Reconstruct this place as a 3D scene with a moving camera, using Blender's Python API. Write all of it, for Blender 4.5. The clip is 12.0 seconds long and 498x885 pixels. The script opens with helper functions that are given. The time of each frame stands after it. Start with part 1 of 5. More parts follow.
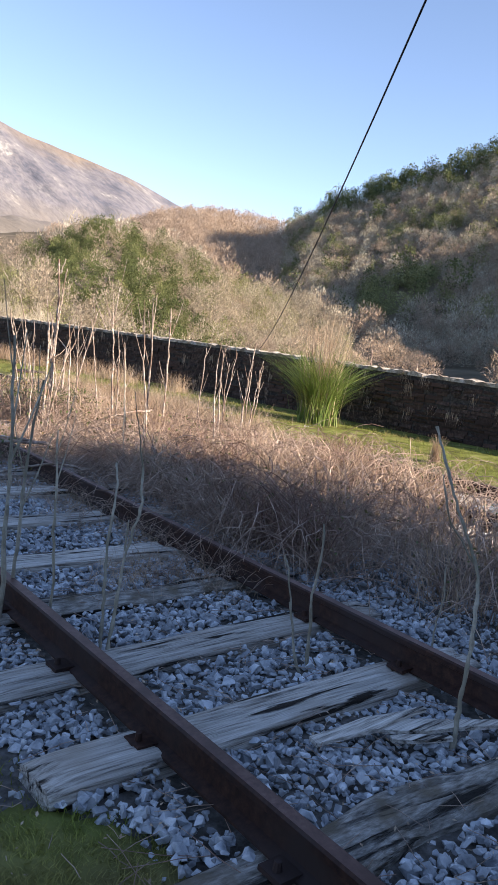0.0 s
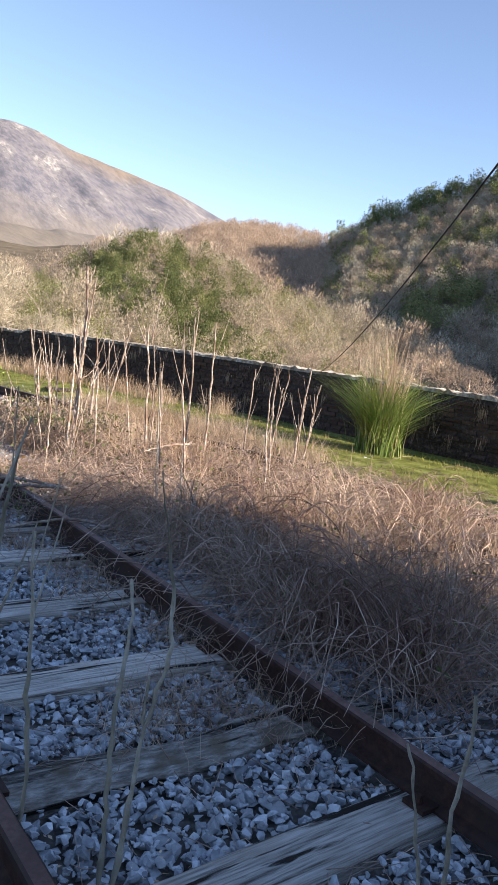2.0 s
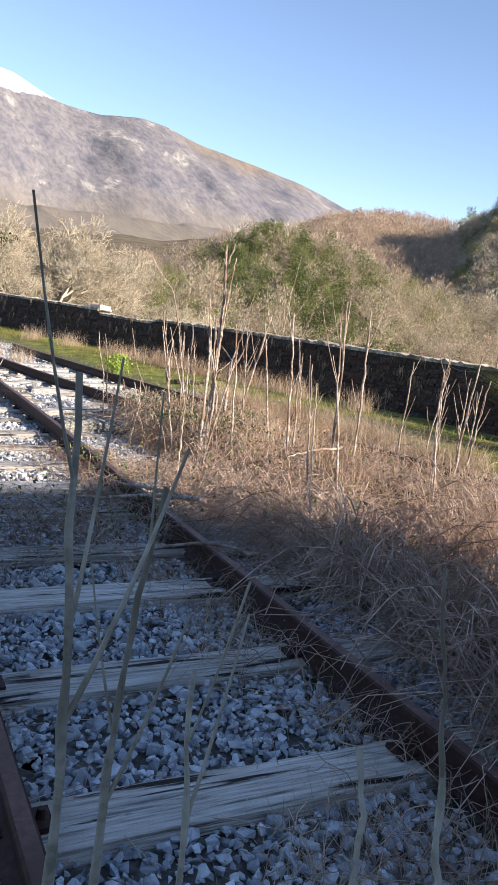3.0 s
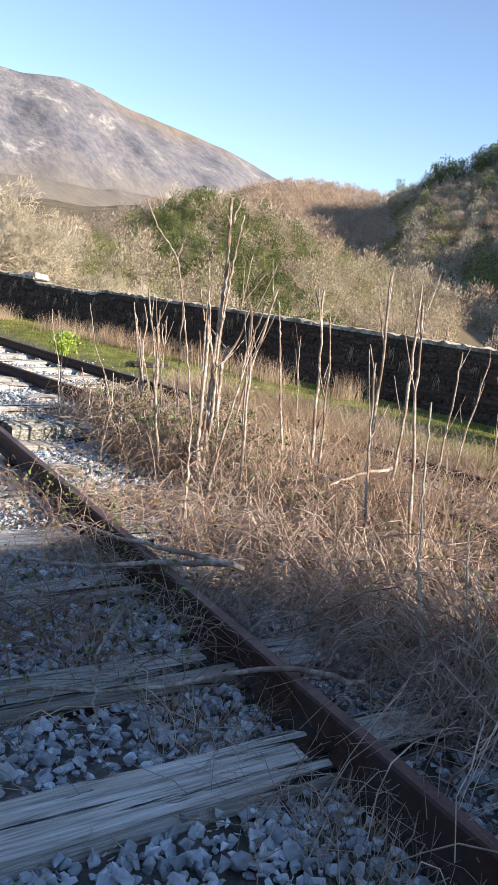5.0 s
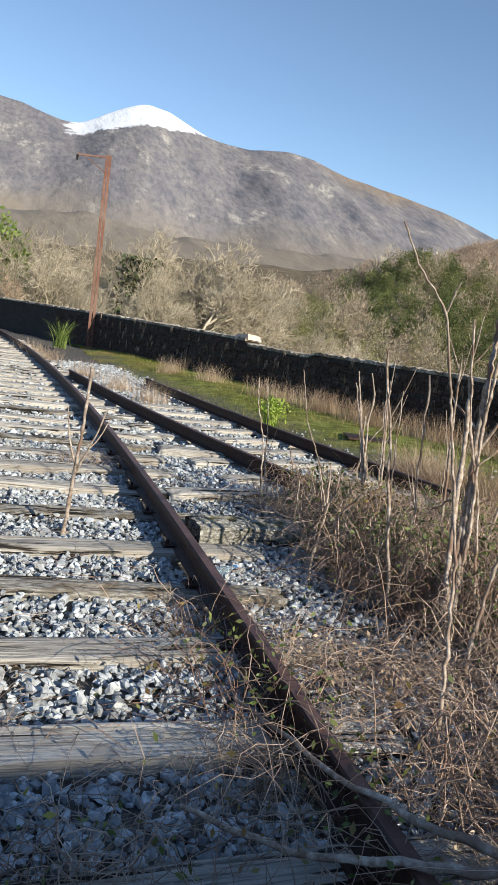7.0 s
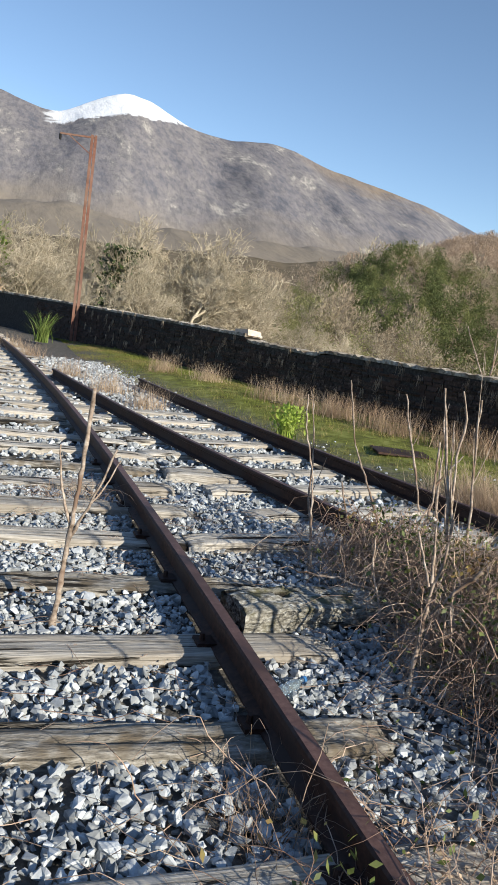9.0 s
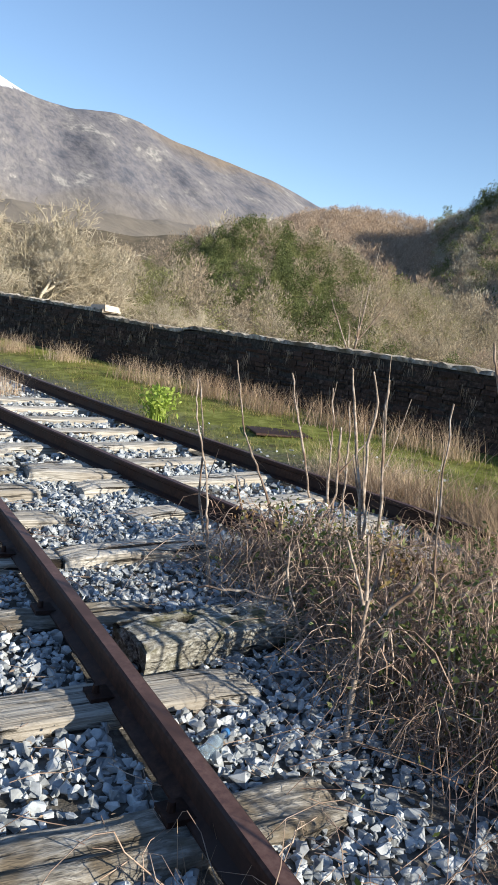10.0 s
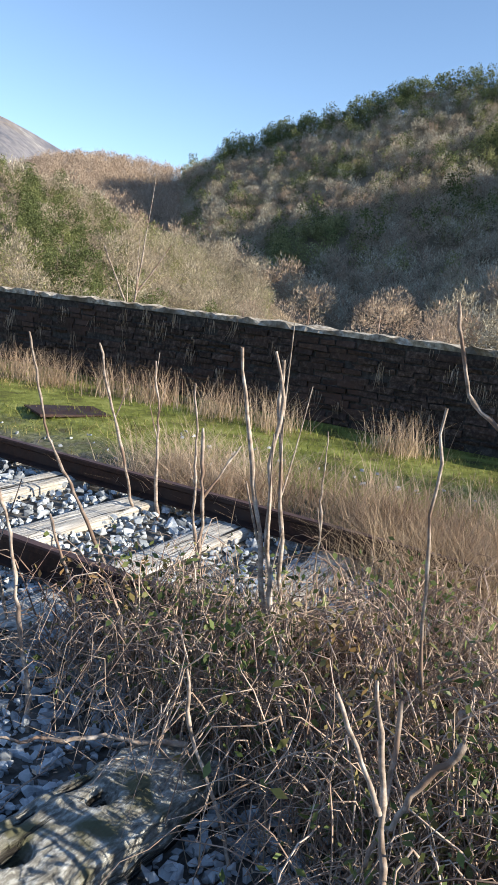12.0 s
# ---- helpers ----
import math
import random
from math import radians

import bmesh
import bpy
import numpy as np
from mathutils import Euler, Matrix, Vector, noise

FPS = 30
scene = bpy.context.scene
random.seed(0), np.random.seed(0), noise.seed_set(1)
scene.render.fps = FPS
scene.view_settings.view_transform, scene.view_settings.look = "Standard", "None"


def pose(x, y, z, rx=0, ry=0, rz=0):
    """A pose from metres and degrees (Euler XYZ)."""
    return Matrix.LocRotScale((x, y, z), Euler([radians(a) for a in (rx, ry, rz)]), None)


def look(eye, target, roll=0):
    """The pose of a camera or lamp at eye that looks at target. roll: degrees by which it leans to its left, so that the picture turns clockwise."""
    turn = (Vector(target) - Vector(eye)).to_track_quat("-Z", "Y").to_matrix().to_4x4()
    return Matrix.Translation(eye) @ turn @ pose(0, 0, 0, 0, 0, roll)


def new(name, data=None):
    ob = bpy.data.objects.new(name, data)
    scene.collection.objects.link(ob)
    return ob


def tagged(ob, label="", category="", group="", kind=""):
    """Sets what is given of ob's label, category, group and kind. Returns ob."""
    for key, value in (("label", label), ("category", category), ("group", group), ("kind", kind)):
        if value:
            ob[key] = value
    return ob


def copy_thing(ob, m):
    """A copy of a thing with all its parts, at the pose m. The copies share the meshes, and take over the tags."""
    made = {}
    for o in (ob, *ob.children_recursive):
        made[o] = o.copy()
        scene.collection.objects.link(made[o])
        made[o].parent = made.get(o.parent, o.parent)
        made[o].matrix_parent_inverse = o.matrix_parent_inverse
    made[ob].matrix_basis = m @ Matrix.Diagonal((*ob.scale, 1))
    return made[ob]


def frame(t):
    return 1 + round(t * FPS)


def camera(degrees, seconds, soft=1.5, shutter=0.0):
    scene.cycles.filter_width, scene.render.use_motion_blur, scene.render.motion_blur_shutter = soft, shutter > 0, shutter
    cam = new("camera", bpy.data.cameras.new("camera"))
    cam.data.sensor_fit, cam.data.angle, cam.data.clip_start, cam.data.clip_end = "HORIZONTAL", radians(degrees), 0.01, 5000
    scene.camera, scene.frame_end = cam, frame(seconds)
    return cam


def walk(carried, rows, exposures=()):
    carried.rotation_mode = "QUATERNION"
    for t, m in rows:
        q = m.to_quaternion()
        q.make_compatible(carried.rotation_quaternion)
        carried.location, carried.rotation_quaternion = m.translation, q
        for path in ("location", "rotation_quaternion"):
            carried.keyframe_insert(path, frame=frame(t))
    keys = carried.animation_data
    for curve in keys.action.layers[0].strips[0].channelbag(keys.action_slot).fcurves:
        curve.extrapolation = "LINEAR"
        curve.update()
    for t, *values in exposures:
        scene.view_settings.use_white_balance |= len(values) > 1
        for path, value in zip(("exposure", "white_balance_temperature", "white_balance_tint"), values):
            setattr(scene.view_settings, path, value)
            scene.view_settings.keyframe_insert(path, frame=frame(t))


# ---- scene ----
cam = camera(36.0, 12.0)
PATH = [
    (0, (-2.352, -0.812, 1.587), (-1.081, 0.704, 1.295), 7.0),
    (0.5, (-2.072, -0.431, 1.525), (-0.709, 1.002, 1.231), 6.1),
    (1, (-1.816, -0.11, 1.58), (-0.424, 1.3, 1.309), 5.5),
    (1.5, (-1.636, 0.153, 1.586), (-0.296, 1.615, 1.32), 6.1),
    (2, (-1.549, 0.484, 1.634), (-0.36, 2.069, 1.361), 7.3),
    (2.5, (-1.316, 1.034, 1.572), (-0.384, 2.774, 1.253), 7.3),
    (4.3, (-1.126, 2.823, 1.535), (-0.162, 4.534, 1.155), 6.1),
    (4.5, (-1.105, 3.034, 1.537), (-0.068, 4.698, 1.143), 6.1),
    (5, (-0.94, 3.497, 1.506), (0.144, 5.134, 1.123), 7.9),
    (5.5, (-0.829, 3.897, 1.53), (0.155, 5.614, 1.244), 9.0),
    (6, (-0.743, 4.32, 1.57), (0.078, 6.128, 1.325), 9.6),
    (6.5, (-0.478, 4.775, 1.51), (0.197, 6.639, 1.243), 9.2),
    (7, (-0.385, 5.084, 1.499), (0.215, 6.967, 1.195), 7.9),
    (9, (-0.347, 6.661, 1.489), (0.301, 8.526, 1.172), 8.3),
    (9.5, (-0.298, 6.977, 1.441), (0.478, 8.791, 1.112), 7.7),
    (10, (-0.272, 7.329, 1.464), (0.716, 9.036, 1.134), 7.6),
    (10.5, (-0.288, 7.714, 1.485), (0.902, 9.289, 1.166), 7.0),
    (11, (-0.146, 8.023, 1.423), (1.186, 9.478, 1.092), 6.8),
    (11.5, (0.117, 8.414, 1.419), (1.54, 9.769, 1.048), 6.8),
    (12, (0.312, 8.843, 1.426), (1.777, 10.151, 1.048), 6.9),
]
EXPOSURES = [(0, 1.24, 6600, 18), (1.5, 1.2, 6550, 17), (2.5, 1.08, 6500, 16), (4.4, 0.9, 6450, 14), (5.1, 1.1, 6450, 13), (5.5, 1.04, 6400, 11), (6.1, 0.64, 6250, 9), (7.0, 0.42, 6250, 8), (9.0, 0.37, 6250, 8), (10.0, 0.6, 6200, 8), (11.0, 0.8, 6150, 9), (12.0, 0.94, 6150, 9)]
walk(cam, [(t, look(eye, target, roll)) for t, eye, target, roll in PATH], EXPOSURES)

# ---- light ----
SUN_AZ, SUN_EL = 153.0, 21.0
TO_SUN = Vector((math.sin(radians(SUN_AZ)) * math.cos(radians(SUN_EL)), math.cos(radians(SUN_AZ)) * math.cos(radians(SUN_EL)), math.sin(radians(SUN_EL))))
world = bpy.data.worlds.new("winter_sky")
scene.world = world
world.use_nodes = True
wn, wl = world.node_tree.nodes, world.node_tree.links
sky = wn.new("ShaderNodeTexSky")
sky.sky_type, sky.sun_disc = "NISHITA", False
sky.sun_elevation, sky.sun_rotation = radians(SUN_EL), radians(SUN_AZ)
sky.air_density, sky.dust_density, sky.ozone_density = 0.92, 0.02, 1.1
sky.altitude = 1500
wn["Background"].inputs["Strength"].default_value = 0.125
wl.new(sky.outputs[0], wn["Background"].inputs["Color"])
sun_data = bpy.data.lights.new("sun", "SUN")
sun_data.energy, sun_data.angle, sun_data.color = 5.0, radians(0.53), (1.0, 0.88, 0.70)
sun = new("sun", sun_data)
sun.matrix_world = look(TO_SUN * 50, (0, 0, 0))

rng = np.random.default_rng(7)


# ---- materials ----
def mat(name, cols, scale=4.0, scale2=0.6, rough=0.9, bump=0.3, metal=0.0, stretch=(1, 1, 1), coords="world", vary=0.15, island=0.0, second=None, amount2=(0.45, 0.65), distance=0.02, spec=0.3):
    """A surface: a three-colour grain, a second colour in large patches, relief, and small changes from piece to piece."""
    m = bpy.data.materials.new(name)
    m.use_nodes = True
    nt = m.node_tree
    n, l = nt.nodes, nt.links
    b = n["Principled BSDF"]
    b.inputs["Roughness"].default_value, b.inputs["Metallic"].default_value = rough, metal
    b.inputs["Specular IOR Level"].default_value = spec
    if coords == "world":
        src = n.new("ShaderNodeNewGeometry").outputs["Position"]
    else:
        src = n.new("ShaderNodeTexCoord").outputs["Object"]
    mp = n.new("ShaderNodeMapping")
    mp.inputs["Scale"].default_value = stretch
    l.new(src, mp.inputs["Vector"])
    n1 = n.new("ShaderNodeTexNoise")
    n1.inputs["Scale"].default_value, n1.inputs["Detail"].default_value, n1.inputs["Roughness"].default_value = scale, 8, 0.65
    l.new(mp.outputs[0], n1.inputs["Vector"])
    ramp = n.new("ShaderNodeValToRGB")
    ramp.color_ramp.elements[0].position, ramp.color_ramp.elements[1].position = 0.32, 0.7
    ramp.color_ramp.elements[0].color = (*cols[0], 1)
    ramp.color_ramp.elements[1].color = (*cols[-1], 1)
    if len(cols) > 2:
        e = ramp.color_ramp.elements.new(0.5)
        e.color = (*cols[1], 1)
    l.new(n1.outputs["Fac"], ramp.inputs["Fac"])
    out = ramp.outputs["Color"]
    if second:
        n2 = n.new("ShaderNodeTexNoise")
        n2.inputs["Scale"].default_value, n2.inputs["Detail"].default_value = scale2, 6
        l.new(src, n2.inputs["Vector"])
        mr = n.new("ShaderNodeMapRange")
        mr.inputs["From Min"].default_value, mr.inputs["From Max"].default_value = amount2
        l.new(n2.outputs["Fac"], mr.inputs["Value"])
        mx = n.new("ShaderNodeMix")
        mx.data_type = "RGBA"
        l.new(mr.outputs[0], mx.inputs[0])
        l.new(out, mx.inputs[6])
        mx.inputs[7].default_value = (*second, 1)
        out = mx.outputs[2]
    oi = n.new("ShaderNodeObjectInfo")
    hsv = n.new("ShaderNodeHueSaturation")
    mr2 = n.new("ShaderNodeMapRange")
    mr2.inputs["To Min"].default_value, mr2.inputs["To Max"].default_value = 1 - vary, 1 + vary
    if island:
        rnd = n.new("ShaderNodeNewGeometry").outputs["Random Per Island"]
        mr2.inputs["To Min"].default_value, mr2.inputs["To Max"].default_value = 1 - island, 1 + island
        add = n.new("ShaderNodeMath")
        add.operation = "ADD"
        l.new(rnd, add.inputs[0])
        l.new(oi.outputs["Random"], add.inputs[1])
        fr = n.new("ShaderNodeMath")
        fr.operation = "FRACT"
        l.new(add.outputs[0], fr.inputs[0])
        l.new(fr.outputs[0], mr2.inputs["Value"])
    else:
        l.new(oi.outputs["Random"], mr2.inputs["Value"])
    l.new(mr2.outputs[0], hsv.inputs["Value"])
    l.new(out, hsv.inputs["Color"])
    l.new(hsv.outputs[0], b.inputs["Base Color"])
    if bump:
        bp = n.new("ShaderNodeBump")
        bp.inputs["Strength"].default_value, bp.inputs["Distance"].default_value = bump, distance
        l.new(n1.outputs["Fac"], bp.inputs["Height"])
        l.new(bp.outputs[0], b.inputs["Normal"])
    return m


def leafy(m, amount):
    """Lets some light through thin leaves and blades."""
    b = m.node_tree.nodes["Principled BSDF"]
    out = m.node_tree.nodes["Material Output"]
    tr = m.node_tree.nodes.new("ShaderNodeBsdfTranslucent")
    mix = m.node_tree.nodes.new("ShaderNodeMixShader")
    mix.inputs[0].default_value = amount
    src = b.inputs["Base Color"].links[0].from_socket
    m.node_tree.links.new(src, tr.inputs["Color"])
    m.node_tree.links.new(b.outputs[0], mix.inputs[1])
    m.node_tree.links.new(tr.outputs[0], mix.inputs[2])
    m.node_tree.links.new(mix.outputs[0], out.inputs["Surface"])
    return m


M_RAIL = mat("rusty_rail_steel", [(0.024, 0.013, 0.011), (0.048, 0.024, 0.018), (0.085, 0.042, 0.029)], 30, 3, 0.62, 0.25, metal=0.25, second=(0.05, 0.035, 0.032), distance=0.004)
M_HEAD = mat("worn_rail_head", [(0.10, 0.055, 0.05), (0.15, 0.085, 0.07), (0.2, 0.12, 0.10)], 40, 4, 0.5, 0.15, metal=0.35, second=(0.09, 0.05, 0.04), distance=0.003)
M_WOOD = mat("weathered_sleeper_oak", [(0.12, 0.105, 0.09), (0.52, 0.49, 0.44), (0.80, 0.78, 0.74)], 7, 2.2, 0.88, 1.0, stretch=(0.4, 11, 11), coords="object", vary=0.22, second=(0.40, 0.35, 0.29), amount2=(0.5, 0.75), distance=0.014)


def add_checks(m, stretch, lo, hi, dark, strength):
    """Adds long drying cracks to a wood: dark, sunk lines along the grain."""
    n, l = m.node_tree.nodes, m.node_tree.links
    tc = n.new("ShaderNodeTexCoord")
    mp = n.new("ShaderNodeMapping")
    mp.inputs["Scale"].default_value = stretch
    l.new(tc.outputs["Object"], mp.inputs["Vector"])
    t = n.new("ShaderNodeTexNoise")
    t.noise_dimensions = "4D"
    t.inputs["Scale"].default_value, t.inputs["Detail"].default_value, t.inputs["Roughness"].default_value = 1.0, 5, 0.55
    t.inputs["Distortion"].default_value = 0.5
    oi = n.new("ShaderNodeObjectInfo")
    mul = n.new("ShaderNodeMath")
    mul.operation = "MULTIPLY"
    mul.inputs[1].default_value = 40
    l.new(oi.outputs["Random"], mul.inputs[0])
    l.new(mul.outputs[0], t.inputs["W"])
    l.new(mp.outputs[0], t.inputs["Vector"])
    mr = n.new("ShaderNodeMapRange")
    mr.inputs["From Min"].default_value, mr.inputs["From Max"].default_value = lo, hi
    l.new(t.outputs["Fac"], mr.inputs["Value"])
    b = n["Principled BSDF"]
    old = b.inputs["Base Color"].links[0].from_socket
    mx = n.new("ShaderNodeMix")
    mx.data_type = "RGBA"
    l.new(mr.outputs[0], mx.inputs[0])
    mx.inputs[6].default_value = (*dark, 1)
    l.new(old, mx.inputs[7])
    l.new(mx.outputs[2], b.inputs["Base Color"])
    bp = n.new("ShaderNodeBump")
    bp.inputs["Strength"].default_value, bp.inputs["Distance"].default_value = strength, 0.02
    l.new(mr.outputs[0], bp.inputs["Height"])
    l.new(b.inputs["Normal"].links[0].from_socket, bp.inputs["Normal"])
    l.new(bp.outputs[0], b.inputs["Normal"])
    return m


add_checks(M_WOOD, (1.4, 20, 20), 0.375, 0.425, (0.03, 0.024, 0.019), 1.0)
M_OLDWOOD = add_checks(mat("dark_rotten_timber", [(0.12, 0.11, 0.095), (0.32, 0.30, 0.265), (0.62, 0.60, 0.56)], 11, 6, 0.9, 1.0, stretch=(1.2, 5, 5), coords="object", second=(0.20, 0.165, 0.12), amount2=(0.48, 0.66), distance=0.015), (1.2, 18, 18), 0.38, 0.46, (0.02, 0.017, 0.014), 1.0)
M_BLOCK = add_checks(mat("lichened_split_timber", [(0.085, 0.08, 0.07), (0.25, 0.24, 0.21), (0.60, 0.61, 0.58)], 16, 7, 0.9, 1.0, stretch=(1.6, 4, 4), coords="object", second=(0.11, 0.105, 0.06), amount2=(0.5, 0.62), distance=0.015), (1.2, 18, 18), 0.38, 0.46, (0.02, 0.017, 0.014), 1.0)
M_WEED = leafy(mat("fresh_weed_leaves", [(0.26, 0.36, 0.05), (0.38, 0.50, 0.09), (0.5, 0.6, 0.16)], 5, 2, 0.6, 0, island=0.3), 0.4)
M_STONE = mat("limestone_ballast", [(0.23, 0.255, 0.28), (0.415, 0.445, 0.475), (0.60, 0.63, 0.645)], 16, 1.2, 0.85, 0.4, island=0.42, vary=0.35, second=(0.33, 0.30, 0.25), amount2=(0.6, 0.8), distance=0.008)
M_GRIT = mat("dark_grit_and_soil", [(0.05, 0.048, 0.045), (0.11, 0.105, 0.10), (0.20, 0.20, 0.20)], 22, 1.0, 0.95, 0.8, second=(0.10, 0.08, 0.055), distance=0.03)
M_BRICK = mat("sooty_wall_stone", [(0.02, 0.014, 0.011), (0.062, 0.043, 0.034), (0.17, 0.125, 0.10)], 22, 1.1, 0.92, 0.6, vary=0.3, island=0.3, second=(0.075, 0.045, 0.034), distance=0.012)
M_MORTAR = mat("dark_mortar", [(0.02, 0.018, 0.016), (0.05, 0.045, 0.04), (0.10, 0.09, 0.08)], 18, 1.5, 0.95, 0.6)
M_COPING = mat("lichened_concrete_coping", [(0.12, 0.10, 0.08), (0.38, 0.34, 0.28), (0.72, 0.68, 0.60)], 14, 2.6, 0.92, 0.8, second=(0.13, 0.105, 0.075), distance=0.02)
M_DRY = leafy(mat("dry_grass", [(0.40, 0.29, 0.20), (0.58, 0.45, 0.32), (0.74, 0.60, 0.45)], 3, 0.9, 0.75, 0, island=0.3, second=(0.34, 0.23, 0.15), amount2=(0.45, 0.7)), 0.25)
M_MAUVE = leafy(mat("grey_mauve_dry_stems", [(0.26, 0.18, 0.11), (0.47, 0.345, 0.22), (0.67, 0.52, 0.35)], 3, 0.9, 0.8, 0, island=0.35, second=(0.25, 0.17, 0.125), amount2=(0.45, 0.7)), 0.2)
M_TWIG = mat("brown_bramble_stems", [(0.18, 0.115, 0.085), (0.42, 0.31, 0.24), (0.68, 0.56, 0.46)], 6, 1.0, 0.8, 0, island=0.3, second=(0.16, 0.08, 0.06), amount2=(0.5, 0.7))
M_STICK = mat("pale_sapling_bark", [(0.13, 0.095, 0.07), (0.36, 0.29, 0.235), (0.62, 0.56, 0.49)], 26, 5, 0.8, 0.5, second=(0.22, 0.15, 0.11), amount2=(0.5, 0.62), distance=0.006)
M_STICK2 = mat("grey_green_sapling_bark", [(0.25, 0.225, 0.17), (0.42, 0.39, 0.31), (0.56, 0.53, 0.44)], 18, 2.5, 0.8, 0.3, second=(0.22, 0.2, 0.14), distance=0.004)
M_GREEN = leafy(mat("fresh_grass", [(0.12, 0.145, 0.025), (0.225, 0.26, 0.05), (0.36, 0.38, 0.10)], 3, 1.1, 0.7, 0, island=0.35, second=(0.37, 0.30, 0.13), amount2=(0.42, 0.62)), 0.35)
M_REED = leafy(mat("reed_leaves", [(0.10, 0.16, 0.03), (0.2, 0.28, 0.07), (0.36, 0.40, 0.14)], 4, 1.5, 0.6, 0, island=0.35, second=(0.36, 0.34, 0.13), amount2=(0.55, 0.75)), 0.3)
M_LEAF = leafy(mat("bramble_leaves", [(0.06, 0.09, 0.025), (0.12, 0.16, 0.05), (0.22, 0.25, 0.09)], 6, 2, 0.5, 0, island=0.4, second=(0.25, 0.16, 0.07), amount2=(0.5, 0.65)), 0.25)
M_OAK = mat("oak_bark_and_twigs", [(0.34, 0.29, 0.21), (0.52, 0.455, 0.345), (0.70, 0.63, 0.50)], 5, 0.5, 0.9, 0, island=0.2, second=(0.23, 0.20, 0.13), amount2=(0.45, 0.7))
M_IVY = leafy(mat("ivy_leaves", [(0.035, 0.055, 0.02), (0.07, 0.10, 0.035), (0.13, 0.16, 0.06)], 3, 0.8, 0.55, 0, island=0.4), 0.15)
M_BARE = leafy(mat("bare_woodland", [(0.20, 0.165, 0.12), (0.40, 0.345, 0.25), (0.60, 0.54, 0.41)], 0.2, 0.025, 0.95, 0, island=0.3, second=(0.44, 0.35, 0.26), amount2=(0.45, 0.65)), 0.3)
M_BARE2 = leafy(mat("warm_bare_woodland", [(0.23, 0.165, 0.12), (0.42, 0.32, 0.235), (0.58, 0.47, 0.36)], 0.2, 0.025, 0.95, 0, island=0.3), 0.3)
M_BARE3 = leafy(mat("pale_bare_woodland", [(0.30, 0.26, 0.19), (0.51, 0.46, 0.35), (0.67, 0.62, 0.50)], 0.2, 0.025, 0.95, 0, island=0.3), 0.3)
M_RUSSET = leafy(mat("russet_woodland", [(0.35, 0.26, 0.19), (0.47, 0.36, 0.265), (0.58, 0.465, 0.36)], 0.12, 0.02, 0.95, 0, island=0.3), 0.3)
M_SCRUB = leafy(mat("olive_scrub", [(0.13, 0.14, 0.06), (0.27, 0.27, 0.115), (0.47, 0.45, 0.23)], 0.14, 0.03, 0.9, 0, island=0.3), 0.3)
M_PINE = leafy(mat("dark_evergreens", [(0.06, 0.08, 0.03), (0.135, 0.16, 0.06), (0.28, 0.29, 0.115)], 0.18, 0.03, 0.85, 0, island=0.35), 0.3)
M_RUST = mat("rust_red_pole_paint", [(0.11, 0.05, 0.035), (0.19, 0.085, 0.06), (0.27, 0.14, 0.10)], 6, 1, 0.75, 0.2, second=(0.25, 0.16, 0.12))
M_CABLE = mat("black_cable_sheath", [(0.012, 0.012, 0.013), (0.02, 0.02, 0.021)], 10, 1, 0.5, 0)
M_PLASTER = mat("grey_plaster", [(0.35, 0.33, 0.3), (0.45, 0.43, 0.39), (0.52, 0.5, 0.46)], 3, 0.5, 0.9, 0.2)


# ---- small builders ----
def raw_mesh(name, verts, faces_flat, loops, flat=False):
    """A mesh from arrays: vertices, one flat list of vertex numbers, and the corners of each face."""
    me = bpy.data.meshes.new(name)
    verts = np.ascontiguousarray(verts, dtype=np.float32).reshape(-1, 3)
    faces_flat = np.ascontiguousarray(faces_flat, dtype=np.int32).ravel()
    count = len(faces_flat) // loops
    me.vertices.add(len(verts))
    me.vertices.foreach_set("co", verts.ravel())
    me.loops.add(len(faces_flat))
    me.loops.foreach_set("vertex_index", faces_flat)
    me.polygons.add(count)
    me.polygons.foreach_set("loop_start", np.arange(0, count * loops, loops, dtype=np.int32))
    me.update(calc_edges=True)
    me.validate()
    me.polygons.foreach_set("use_smooth", [not flat] * len(me.polygons))
    return me


def part(name, bm, material, parent=None, label=""):
    """Links a bmesh or a mesh as one object under its thing."""
    me = bm
    if isinstance(bm, bmesh.types.BMesh):
        me = bpy.data.meshes.new(name)
        bm.to_mesh(me)
        bm.free()
    if material and not me.materials:
        me.materials.append(material)
    ob = new(name, me)
    ob.parent = parent
    return tagged(ob, label)


def thing(name, label, category, group="", kind="", at=(0, 0, 0)):
    ob = new(name)
    ob.location = at
    return tagged(ob, label, category, group, kind)


def smooth(me, on=True):
    me.polygons.foreach_set("use_smooth", [on] * len(me.polygons))
    return me


def box(bm, x0, x1, y0, y1, z0, z1, jit=0.0):
    vs = [bm.verts.new((x + rng.normal() * jit, y + rng.normal() * jit, z + rng.normal() * jit)) for z in (z0, z1) for x, y in ((x0, y0), (x1, y0), (x1, y1), (x0, y1))]
    for f in ((3, 2, 1, 0), (4, 5, 6, 7), (0, 1, 5, 4), (1, 2, 6, 5), (2, 3, 7, 6), (3, 0, 4, 7)):
        bm.faces.new([vs[i] for i in f])
    return vs


